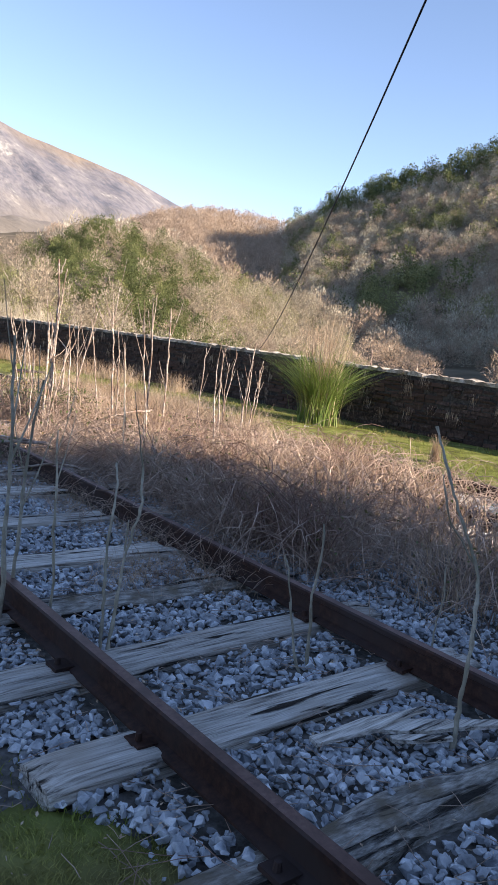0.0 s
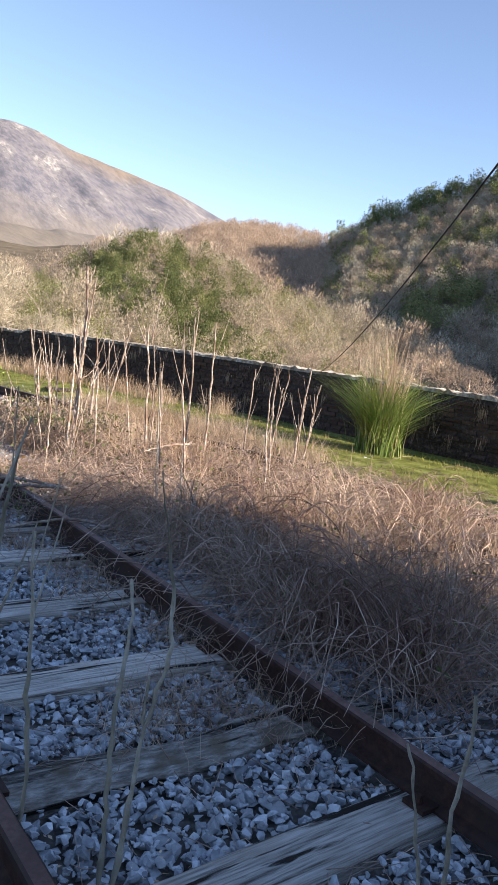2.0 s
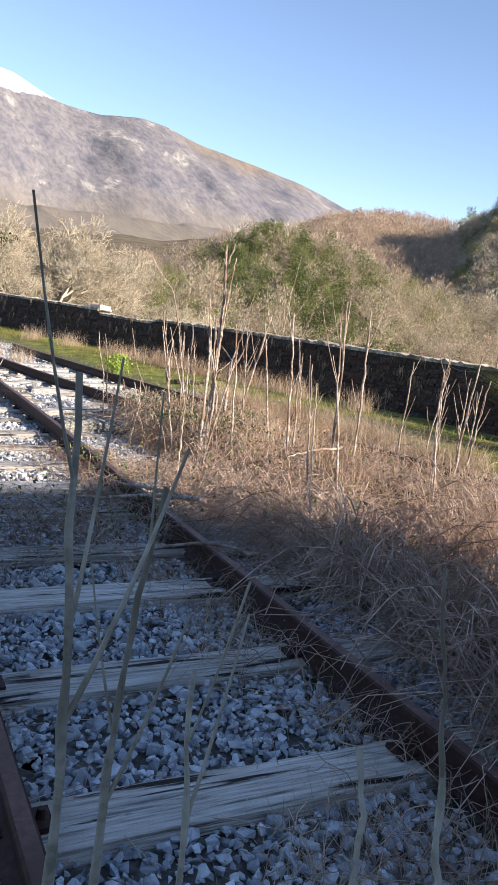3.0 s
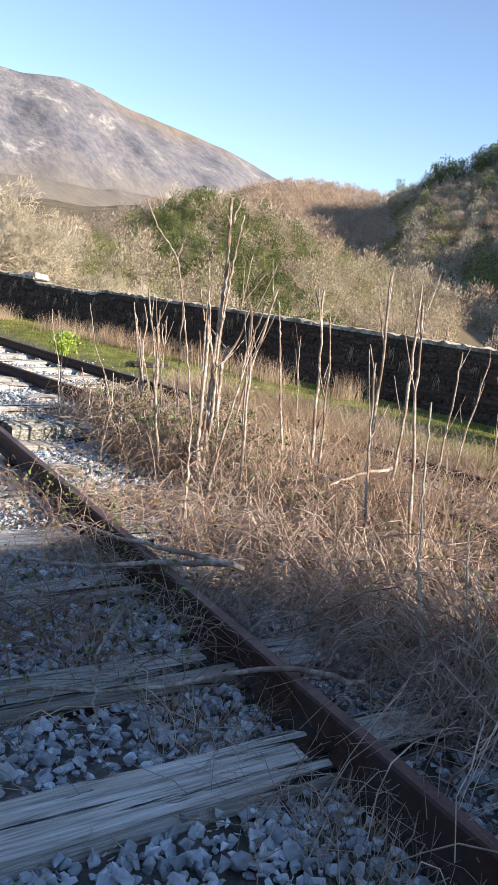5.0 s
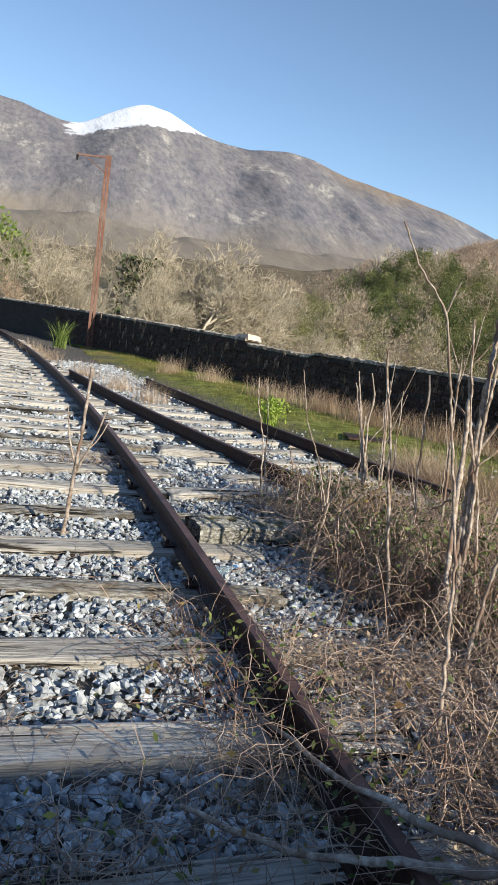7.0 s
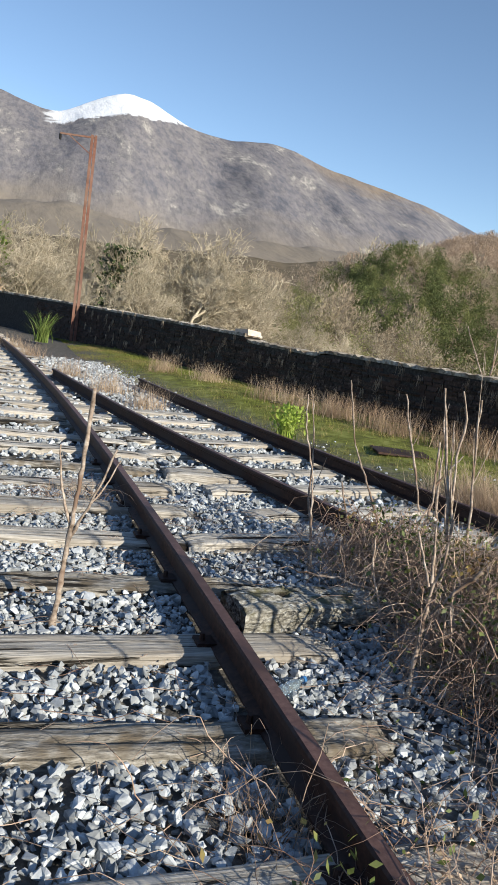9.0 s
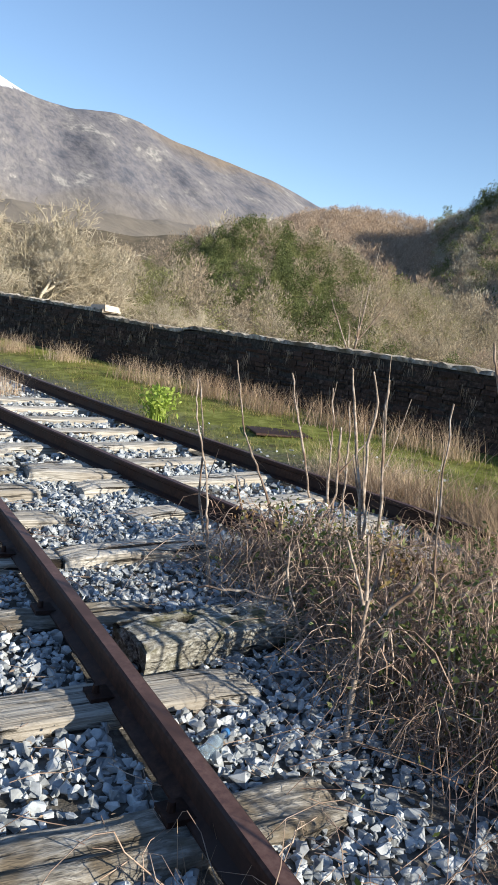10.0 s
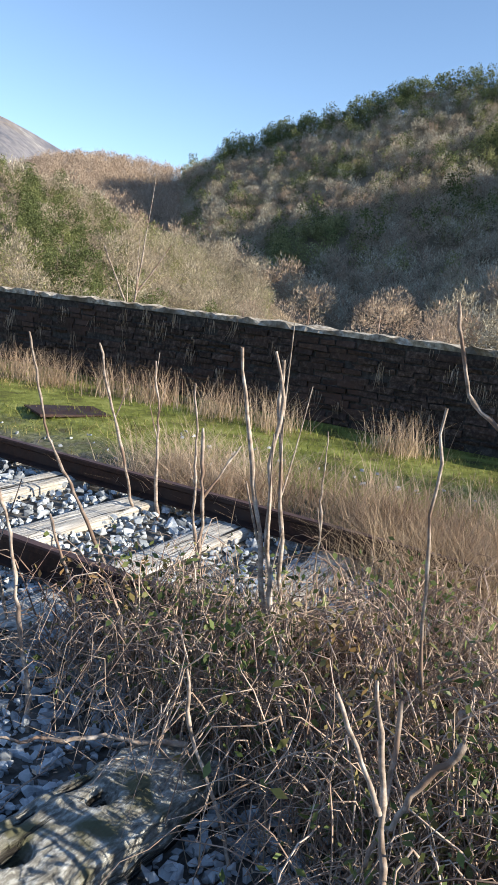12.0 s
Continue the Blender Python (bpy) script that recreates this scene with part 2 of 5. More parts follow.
def tubes(lines, radii, sides=4):
    """Tapered tubes along lines: lines n x k x 3, radii n x k. Returns vertices and quads."""
    lines, radii = np.asarray(lines, float), np.asarray(radii, float)
    n, k, _ = lines.shape
    tang = np.gradient(lines, axis=1)
    tang /= np.linalg.norm(tang, axis=2, keepdims=True) + 1e-9
    ref = np.zeros_like(tang)
    ref[..., 0] = 1.0
    flip = np.abs(tang[..., 0]) > 0.8
    ref[flip] = (0, 1, 0)
    u = np.cross(tang, ref)
    u /= np.linalg.norm(u, axis=2, keepdims=True) + 1e-9
    v = np.cross(tang, u)
    ang = np.arange(sides) * 2 * math.pi / sides
    ring = lines[:, :, None] + radii[:, :, None, None] * (u[:, :, None] * np.cos(ang)[:, None] + v[:, :, None] * np.sin(ang)[:, None])
    idx = np.arange(n * k * sides).reshape(n, k, sides)
    a, b = idx[:, :-1], idx[:, 1:]
    quads = np.stack([a, np.roll(a, -1, 2), np.roll(b, -1, 2), b], -1)
    return ring.reshape(-1, 3), quads.reshape(-1, 4)


def blades(base, height, lean, width, bend=0.5, steps=3):
    """Bent ribbons for grass: base n x 3. Returns vertices and quads."""
    n = len(base)
    ang = rng.uniform(0, 2 * math.pi, n)
    out = np.stack([np.cos(ang), np.sin(ang), np.zeros(n)], 1)
    side = np.stack([-np.sin(ang + rng.normal(0, 0.8, n)), np.cos(ang), np.zeros(n)], 1)
    s = np.linspace(0, 1, steps + 1)
    pts = base[:, None] + out[:, None] * (lean[:, None, None] * (s ** (1 + bend))[None, :, None])
    pts[..., 2] += height[:, None] * (s - 0.25 * (lean / (height + 1e-6))[:, None].clip(0, 1.6) * s ** 2)
    w = width[:, None] * (1 - 0.85 * s)[None]
    a = pts - side[:, None] * w[..., None]
    b = pts + side[:, None] * w[..., None]
    v = np.stack([a, b], 2).reshape(-1, 3)
    idx = np.arange(n * (steps + 1) * 2).reshape(n, steps + 1, 2)
    q = np.stack([idx[:, :-1, 0], idx[:, :-1, 1], idx[:, 1:, 1], idx[:, 1:, 0]], -1).reshape(-1, 4)
    return v, q


# ---- plan ----
def curve(y, pts):
    ys, xs = zip(*sorted(pts))
    return np.interp(y, ys, xs)


def soft_curve(y, pts, w=1.2):
    return (curve(y, pts) * 2 + curve(np.asarray(y) - w, pts) + curve(np.asarray(y) + w, pts)) / 4


WALL = [(-30, 13.5), (-4, 10.7), (2, 9.75), (6.2, 9.0), (8.7, 8.4), (13.2, 7.5), (15.8, 6.85), (19.6, 5.95), (22.3, 5.05), (26.5, 3.7), (31.5, 1.95), (36, 0.1), (44, -4.0), (60, -14)]
NEAR2 = [(-20, 7.4), (-6, 5.35), (3.2, 4.05), (4.25, 3.87), (8, 3.12), (11.4, 2.42), (12.4, 2.15), (13.8, 1.83), (15.5, 1.47), (17.4, 1.13), (21.5, 0.52), (26, -0.1)]
TOPZ = [(-30, 1.3), (5, 1.2), (9, 1.2), (15.4, 1.17), (20.4, 1.12), (20.6, 1.03), (22.8, 1.05), (22.9, 1.17), (31, 1.2), (60, 1.2)]


def wall_x(y):
    return soft_curve(y, WALL, 1.5)


def near2(y):
    return soft_curve(y, NEAR2, 1.0)


def bend1(y):
    """How far the first track has curved off its straight line."""
    y = np.asarray(y, float)
    return -0.003 * np.clip(y - 9, 0, 30) ** 2


def platform_z(x, y):
    """The made ground of the station: ballast beds, verge and lawn."""
    x, y = np.asarray(x, float), np.asarray(y, float)
    t1 = np.abs(x - bend1(y))
    t2 = x - near2(y) - 0.75
    lawn = np.clip((t2 - 0.95) / 1.3, 0, 1)
    left = np.clip((-x - 1.5) / 1.5, 0, 1)
    return -0.075 + 0.17 * lawn + 0.11 * left


# ---- ground, one sheet out to the mountains ----
def lobes(az, pts):
    a, e = zip(*pts)
    az = np.asarray(az, float)
    return (np.interp(az, a, e) * 2 + np.interp(az - 0.5, a, e) + np.interp(az + 0.5, a, e)) / 4


KNOLL = [(-180, 0), (8, 0.2), (15, 0.8), (20, 1.6), (25, 3.4), (27, 4.9), (29, 5.2), (32, 4.6), (36, 3.4), (41, 2.0), (46, 0.6), (52, -1.2), (58, -0.6), (64, 2.0), (72, 4.0), (95, 4), (130, 0), (180, 0)]
# unseen crest at bearings 84 to 112 is raised to shade the hillside
RIDGE = [(-180, 5), (-40, 5), (0, 3.5), (20, 4.5), (28, 5.5), (32, 7.3), (35, 7.8), (39, 7.7), (40.6, 7.2), (44, 9.1), (49.5, 11.3), (55, 13.4), (62, 15.0), (70, 15.5), (78, 14.5), (84, 17), (90, 18.8), (96, 20.2), (104, 25), (112, 26), (123, 8), (140, 5), (180, 5)]
RIDGE_R = [(-180, 500), (20, 800), (32, 700), (39, 650), (43, 500), (60, 430), (85, 330), (115, 300), (180, 400)]
FOOT = [(-180, 6), (-30, 6), (0, 5.6), (12, 5.9), (24, 5.8), (34, 5), (50, 3), (180, 6)]
PEAK = [(-180, 6), (-60, 8), (-20, 12.0), (-4, 12.7), (-1, 12.4), (1.5, 11.9), (3, 11.9), (4.4, 12.7), (5.8, 13.35), (7.2, 13.75), (8.9, 13.45), (10.7, 12.75), (12.5, 12.3), (14.6, 12.05), (17.6, 12.25), (19.8, 11.85), (22.3, 11.1), (24.7, 10.6), (27, 10.05), (29.5, 9.4), (32, 8.4), (34, 7.5), (40, 5.5), (60, 4), (180, 6)]
ORIGIN = (-0.6, 4.0)


def rise(r, r0, r1, power):
    t = np.clip((r - r0) / (r1 - r0), 0, 1) ** power
    back = np.clip((r - r1) / (r1 * 0.8), 0, 1)
    return t * (1 - 0.7 * back)


def hill_z(az, r):
    """Height of the country round the station, by bearing in degrees and distance."""
    base = np.where((az > -12) & (az < 150), -14.0, -4.0)
    edge = np.clip(np.minimum((az + 12) / 12, (150 - az) / 15), 0, 1)
    deep = np.clip((az - 20) / 22, 0, 1)
    base = -3 - 11 * edge * deep
    base = base * np.clip((r - 12) / 40, 0, 1)
    out = base
    rr = np.interp(az, *zip(*RIDGE_R))
    for pts, r0, r1, p in ((KNOLL, 60, 165, 1.0), (RIDGE, rr * 0.3, rr, 1.15), (FOOT, 700, 1500, 1.1), (PEAK, 1500, 2700, 0.95)):
        top = 1.5 + r1 * np.tan(np.radians(lobes(az, pts)))
        out = np.maximum(out, base + (top - base) * rise(r, r0, r1, p))
    return out


az_list = np.concatenate([np.arange(-180, -16, 4.0), np.arange(-16, 76, 0.3), np.arange(76, 180, 4.0)])
r_list = np.concatenate([np.geomspace(0.05, 900, 130), np.arange(945, 2100, 60), np.arange(2100, 3000, 36), np.geomspace(3100, 4700, 6)])
AZ, RR = np.meshgrid(az_list, r_list)
GX = ORIGIN[0] + RR * np.sin(np.radians(AZ))
GY = ORIGIN[1] + RR * np.cos(np.radians(AZ))
hz = hill_z(AZ, RR)
beyond = np.clip((GX - wall_x(GY) - 0.25) / 6.0, 0, 1)
behind = np.clip((RR - 40) / 40, 0, 1)
open_side = np.maximum(beyond, behind)
GZ = platform_z(GX, GY) * (1 - open_side) + np.minimum(hz, np.where(RR < 60, 0.6, 1e9)) * open_side
rough_z = np.zeros_like(GZ)
for i in range(GZ.shape[0]):
    r = r_list[i]
    if r < 45:
        continue
    for j in range(GZ.shape[1]):
        x, y = GX[i, j], GY[i, j]
        big = 1.0 if r > 900 else 0.25
        s = 0.0035 if r > 900 else 0.02
        v = noise.fractal((x * s, y * s * (0.3 if r > 900 else 1.0), 3.0), 1.0, 2.1, 5)
        rough_z[i, j] = v * (r * 0.02 * min(1.0, 0.15 + abs(r - 2700) / 450) if r > 900 else min(r * 0.008, 2.5))
GZ = GZ + rough_z
nr, na = GZ.shape
gi = np.arange(nr * na).reshape(nr, na)
gq = np.stack([gi[:-1], np.roll(gi[:-1], -1, 1), np.roll(gi[1:], -1, 1), gi[1:]], -1).reshape(-1, 4)[:, ::-1]
gv = np.stack([GX, GY, GZ], -1).reshape(-1, 3)
gv = np.vstack([gv, [(*ORIGIN, -0.075)]])
ground_me = raw_mesh("ground", gv, gq, 4)


def ground_material():
    """Soil and grit near by, woodland floor on the hills, bare slopes, pasture and snow on the mountain."""
    m = bpy.data.materials.new("country_ground")
    m.use_nodes = True
    n, l = m.node_tree.nodes, m.node_tree.links
    b = n["Principled BSDF"]
    b.inputs["Roughness"].default_value = 0.95
    b.inputs["Specular IOR Level"].default_value = 0.1
    pos = n.new("ShaderNodeNewGeometry").outputs["Position"]
    sep = n.new("ShaderNodeSeparateXYZ")
    l.new(pos, sep.inputs[0])
    steep = n.new("ShaderNodeVectorMath")
    steep.operation = "MULTIPLY"
    steep.inputs[1].default_value = (1.0, 0.22, 0.75)
    l.new(pos, steep.inputs[0])

    def nz(scale, detail=8, rough=0.6, src=None):
        t = n.new("ShaderNodeTexNoise")
        t.inputs["Scale"].default_value, t.inputs["Detail"].default_value, t.inputs["Roughness"].default_value = scale, detail, rough
        l.new(src or pos, t.inputs["Vector"])
        return t.outputs["Fac"]

    def ramp(src, *stops):
        r = n.new("ShaderNodeValToRGB")
        while len(r.color_ramp.elements) < len(stops):
            r.color_ramp.elements.new(0.5)
        for e, (p, c) in zip(r.color_ramp.elements, stops):
            e.position, e.color = p, (*c, 1)
        l.new(src, r.inputs[0])
        return r.outputs[0]

    def span(src, lo, hi):
        r = n.new("ShaderNodeMapRange")
        r.inputs["From Min"].default_value, r.inputs["From Max"].default_value = lo, hi
        l.new(src, r.inputs["Value"])
        return r.outputs[0]

    def mix(f, a, c):
        x = n.new("ShaderNodeMix")
        x.data_type = "RGBA"
        l.new(f, x.inputs[0])
        for k, s in ((6, a), (7, c)):
            if isinstance(s, tuple):
                x.inputs[k].default_value = (*s, 1)
            else:
                l.new(s, x.inputs[k])
        return x.outputs[2]

    def math_(op, a, c):
        x = n.new("ShaderNodeMath")
        x.operation = op
        for k, s in enumerate((a, c)):
            if isinstance(s, (int, float)):
                x.inputs[k].default_value = s
            else:
                l.new(s, x.inputs[k])
        return x.outputs[0]

    ln = n.new("ShaderNodeVectorMath")
    ln.operation = "LENGTH"
    l.new(pos, ln.inputs[0])
    dist = ln.outputs["Value"]
    grit = ramp(nz(16), (0.3, (0.06, 0.055, 0.048)), (0.5, (0.13, 0.122, 0.11)), (0.72, (0.24, 0.23, 0.22)))
    lawn = ramp(nz(3.2, 10, 0.7), (0.34, (0.075, 0.065, 0.03)), (0.5, (0.18, 0.20, 0.045)), (0.68, (0.33, 0.34, 0.11)))
    near = mix(span(math_("ADD", sep.outputs["Z"], math_("MULTIPLY", nz(2.2), 0.16)), 0.05, 0.13), grit, lawn)
    wood = ramp(nz(0.06), (0.3, (0.10, 0.083, 0.054)), (0.5, (0.18, 0.145, 0.095)), (0.7, (0.27, 0.21, 0.145)))
    # the bluish cast of these far slopes is distance haze put into their colour
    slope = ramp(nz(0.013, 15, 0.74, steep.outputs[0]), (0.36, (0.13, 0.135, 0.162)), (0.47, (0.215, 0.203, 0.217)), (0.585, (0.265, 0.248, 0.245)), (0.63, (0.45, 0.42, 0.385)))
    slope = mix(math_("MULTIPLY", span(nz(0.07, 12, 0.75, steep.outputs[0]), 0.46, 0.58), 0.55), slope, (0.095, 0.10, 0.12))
    pasture = ramp(nz(0.006, 10), (0.35, (0.23, 0.17, 0.11)), (0.65, (0.32, 0.24, 0.15)))
    wobble = nz(0.004, 10)
    level = math_("ADD", sep.outputs["Z"], math_("MULTIPLY", wobble, 260))
    east = span(sep.outputs["X"], 860, 1150)
    slope = mix(math_("MULTIPLY", span(level, 560, 620), east), slope, pasture)
    slope = mix(math_("SUBTRACT", 1.0, span(level, 260, 400)), slope, mix(nz(0.03, 12, 0.8, steep.outputs[0]), (0.17, 0.15, 0.12), (0.36, 0.305, 0.245)))
    line = math_("SUBTRACT", sep.outputs["Z"], math_("MULTIPLY", sep.outputs["X"], 0.22))
    snowy = span(math_("ADD", line, math_("MULTIPLY", nz(0.02, 10, 0.7, steep.outputs[0]), 90)), 508, 518)
    west = math_("MULTIPLY", math_("SUBTRACT", 1.0, span(sep.outputs["X"], 590, 640)), span(math_("ADD", sep.outputs["X"], math_("MULTIPLY", nz(0.015, 8), 120)), 150, 175))
    slope = mix(math_("MULTIPLY", snowy, west), slope, (0.86, 0.88, 0.92))
    col = mix(span(dist, 38, 60), near, wood)
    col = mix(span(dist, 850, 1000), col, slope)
    l.new(col, b.inputs["Base Color"])
    bp = n.new("ShaderNodeBump")
    bp.inputs["Strength"].default_value, bp.inputs["Distance"].default_value = 0.7, 0.03
    l.new(nz(24), bp.inputs["Height"])
    crag = n.new("ShaderNodeBump")
    crag.inputs["Distance"].default_value = 14
    l.new(math_("MULTIPLY", span(dist, 900, 1200), 0.8), crag.inputs["Strength"])
    l.new(nz(0.016, 10, 0.6, steep.outputs[0]), crag.inputs["Height"])
    l.new(bp.outputs[0], crag.inputs["Normal"])
    l.new(crag.outputs[0], b.inputs["Normal"])
    return m


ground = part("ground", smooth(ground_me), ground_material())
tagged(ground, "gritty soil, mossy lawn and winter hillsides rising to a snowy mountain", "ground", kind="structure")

# unseen plain block added behind the camera to shade the start of the walk
bm = bmesh.new()
box(bm, -13, 10.35, -18, -11.5, -0.3, 8.21)
tagged(part("wall_south", bm, M_PLASTER), "plain grey plastered block, unseen, added to shade the start of the walk", "wall", kind="structure")


# ---- railway ----
PROFILE = [(-0.056, -0.005), (0.056, -0.005), (0.056, 0.006), (0.012, 0.022), (0.008, 0.095), (0.033, 0.108), (0.033, 0.132), (0.024, 0.14), (-0.024, 0.14), (-0.033, 0.132), (-0.033, 0.108), (-0.008, 0.095), (-0.012, 0.022), (-0.056, 0.006)]


def rail(name, xs, ys, parent):
    """A flat-bottomed rail swept along a line on the plan."""
    bm = bmesh.new()
    rings = []
    dx = np.gradient(xs, ys)
    for x, y, d in zip(xs, ys, dx):
        s = math.hypot(1, d)
        wob = 0.002 * noise.noise((x * 3, y * 1.1, 2))
        rings.append([bm.verts.new((x + (px + wob) / s, y - px * d / s, pz)) for px, pz in PROFILE])
    k = len(PROFILE)
    for a, b in zip(rings, rings[1:]):
        for i in range(k):
            f = bm.faces.new((a[i], a[(i + 1) % k], b[(i + 1) % k], b[i]))
            f.material_index = 1 if i == 7 else 0
            f.smooth = False
    bm.faces.new(rings[0][::-1])
    bm.faces.new(rings[-1])
    me = bpy.data.meshes.new(name)
    bm.to_mesh(me)
    bm.free()
    me.materials.append(M_RAIL)
    me.materials.append(M_HEAD)
    return part(name, me, None, parent)


def sleeper_mesh(seed, length=2.5, width=0.24, depth=0.14, decay=0.0):
    """An old oak sleeper: rounded worn edges, grain ridges, checks and frayed ends."""
    r = np.random.default_rng(seed)
    nx, nc = 44, 26
    bm = bmesh.new()
    rings = []
    cracks = [(r.uniform(-width * 0.4, width * 0.4), r.uniform(-1.1, 0.6), r.uniform(0.5, 1.3), r.uniform(0.006, 0.016)) for _ in range(7 + int(9 * decay))]
    for i in range(nx):
        u = i / (nx - 1)
        x = (u - 0.5) * length
        fray = 0.035 * r.normal() if i in (0, nx - 1) else 0
        ring = []
        for j in range(nc):
            if j < 16:
                v = j / 15
                y = (v - 0.5) * width
                z = -0.016 * (abs(2 * v - 1)) ** 6
                z += 0.006 * noise.noise((x * 0.9, y * 55, seed * 3.1)) + 0.004 * noise.noise((x * 2.5, y * 140, seed * 1.7))
                for cy, cx, cl, cd in cracks:
                    if cx < x < cx + cl:
                        path = cy + 0.012 * noise.noise((x * 4, seed, cy * 9))
                        z -= cd * math.exp(-((y - path) / 0.006) ** 2) * math.sin(math.pi * (x - cx) / cl)
                if decay:
                    z -= decay * (0.030 * max(0.0, noise.noise((x * 1.6, y * 9, seed * 2.3)) + 0.1) + 0.016 * abs(noise.noise((x * 3.0, y * 45 + 2.0 * noise.noise((x * 3, 0, seed)), seed))))
                end = max(0, abs(x) - length / 2 + 0.18) / 0.18
                z -= end ** 2 * (0.02 + 0.02 * noise.noise((y * 20, seed, 4)))
            else:
                v = (j - 16) / 9
                y = width / 2 if j < 21 else -width / 2
                zz = (j - 15.5) / 5 if j < 21 else 1 - (j - 20.5) / 5
                z = -0.02 - depth * zz
                y += 0.012 * noise.noise((x * 2.5, z * 22, seed + 9))
            y += (0.014 + 0.03 * decay) * noise.noise((x * (1.3 + decay), seed * 2.0, 0.4))
            f2 = fray * (1 + noise.noise((y * 40, z * 40, seed)))
            ring.append(bm.verts.new((x + f2, y, z)))
        rings.append(ring)
    for a, b in zip(rings, rings[1:]):
        for j in range(nc):
            f = bm.faces.new((a[j], b[j], b[(j + 1) % nc], a[(j + 1) % nc]))
            f.smooth = j < 15
    bm.faces.new(rings[0])
    bm.faces.new(rings[-1][::-1])
    bmesh.ops.recalc_face_normals(bm, faces=bm.faces)
    me = bpy.data.meshes.new("sleeper")
    bm.to_mesh(me)
    bm.free()
    me.materials.append(M_WOOD)
    return me


SLEEPERS = [sleeper_mesh(i) for i in range(6)]
SHORT = [sleeper_mesh(20 + i, length=1.0) for i in range(2)]
ROTTEN = [sleeper_mesh(40 + i, length=2.42, width=0.23, decay=1.0) for i in range(3)]
for me in ROTTEN:
    me.materials[0] = M_OLDWOOD


def clip_mesh():
    """A rail chair with its screw head."""
    bm = bmesh.new()
    box(bm, -0.045, 0.045, -0.05, 0.05, 0.0, 0.018, 0.001)
    bmesh.ops.create_cone(bm, cap_ends=True, segments=8, radius1=0.016, radius2=0.012, depth=0.035, matrix=Matrix.Translation((0.012, 0, 0.032)))
    me = bpy.data.meshes.new("rail_clip")
    bm.to_mesh(me)
    bm.free()
    me.materials.append(M_RAIL)
    return me


CLIP = clip_mesh()
track1 = thing("railway_track", "old railway track with rusty rails on weathered grey oak sleepers", "railway track")
ys = np.concatenate([np.arange(-6, 26, 0.5), np.arange(26, 45, 1.0)])
rail("rail", bend1(ys) - 0.755, ys, track1)
rail("rail", bend1(ys) + 0.755, ys, track1)
CENTRES = [-2.9, -2.2, -1.5, -0.8, -0.1, 0.62, 1.42, 2.12, 2.84, 3.58, 4.42, 5.3, 5.98, 6.83, 7.58, 8.32, 9.12, 9.83, 10.64, 11.42] + [12.12 + 0.7 * i for i in range(28)]
for i, y in enumerate(CENTRES):
    rotten = i in (5, 8, 16, 18, 22, 25)
    ob = part("sleeper", ROTTEN[i % 3] if rotten else SLEEPERS[(i * 5 + 1) % 6], None, track1, "dark split rotten sleeper" if rotten else "")
    dx = float(bend1(y))
    ob.matrix_basis = pose(dx + rng.normal() * 0.03, y, 0.002 + rng.normal() * 0.006, 0, rng.normal() * 0.5, (180 if i % 2 else 0) + rng.normal() * 1.2)
    if y < 14:
        for sx in (-0.755, 0.755):
            for side in (-1, 1):
                cl = part("rail_clip", CLIP, None, track1)
                cl.matrix_basis = pose(dx + sx + side * 0.075, y, 0.0, 0, 0, 0 if side > 0 else 180)

track2 = thing("railway_track", "overgrown siding curving away with rust-brown rails on pale sleepers", "railway track")
ys2 = np.concatenate([np.arange(-16, 21, 0.5)])
slope2 = np.gradient(near2(ys2), ys2)
rail("rail", near2(ys2), ys2, track2)
off = 1.51
rail("rail", near2(ys2) + off * np.sqrt(1 + slope2 ** 2), ys2, track2)
for i in range(52):
    y = -15.5 + 0.7 * i
    g = float((near2(y + 0.3) - near2(y - 0.3)) / 0.6)
    cx = float(near2(y)) + 0.755
    if y > 17.5:
        continue
    ob = part("sleeper", SLEEPERS[(i * 7 + 2) % 6], None, track2)
    ob.matrix_basis = pose(cx, y, 0.0 + rng.normal() * 0.006, 0, 0, -math.degrees(math.atan(g)) + (180 if i % 2 else 0) + rng.normal())


def loose_timber(x, y, z, turn, tilt, me, label):
    ob = new("old_sleeper", me)
    ob.matrix_basis = pose(x, y, z, tilt, rng.normal() * 2, turn)
    return tagged(ob, label, "railway sleeper", "loose timbers beside the track")


# a shorter spare timber with bolt holes
def block_mesh():
    r = np.random.default_rng(5)
    bm = bmesh.new()
    me = sleeper_mesh(31, length=1.0, width=0.27, depth=0.17)
    bm.from_mesh(me)
    bmesh.ops.subdivide_edges(bm, edges=bm.edges, cuts=1, use_grid_fill=True)
    for v in bm.verts:
        v.co.z += 0.012 * noise.noise(v.co * 14) + 0.006 * noise.noise(v.co * 40)
        v.co.y += 0.010 * noise.noise(v.co * 12 + Vector((3, 3, 3)))
    for v in bm.verts:
        for hx in (-0.18, 0.12):
            d = math.hypot((v.co.x - hx) / 0.04, (v.co.y - 0.02) / 0.024)
            if d < 1.3 and v.co.z > -0.04:
                v.co.z -= 0.07 * math.exp(-d * d)
    me2 = bpy.data.meshes.new("old_sleeper")
    bm.to_mesh(me2)
    bm.free()
    me2.materials.append(M_BLOCK)
    return me2


loose_timber(1.36, 10.2, 0.10, 12, 4, block_mesh(), "short grey split timber with bolt holes lying on ballast")
loose_timber(1.45, 11.42, 0.03, 2, 0, SHORT[0], "weathered sleeper end sunk in the ballast")
loose_timber(1.75, 13.3, 0.03, -6, 0, SHORT[1], "weathered sleeper end sunk in the ballast")


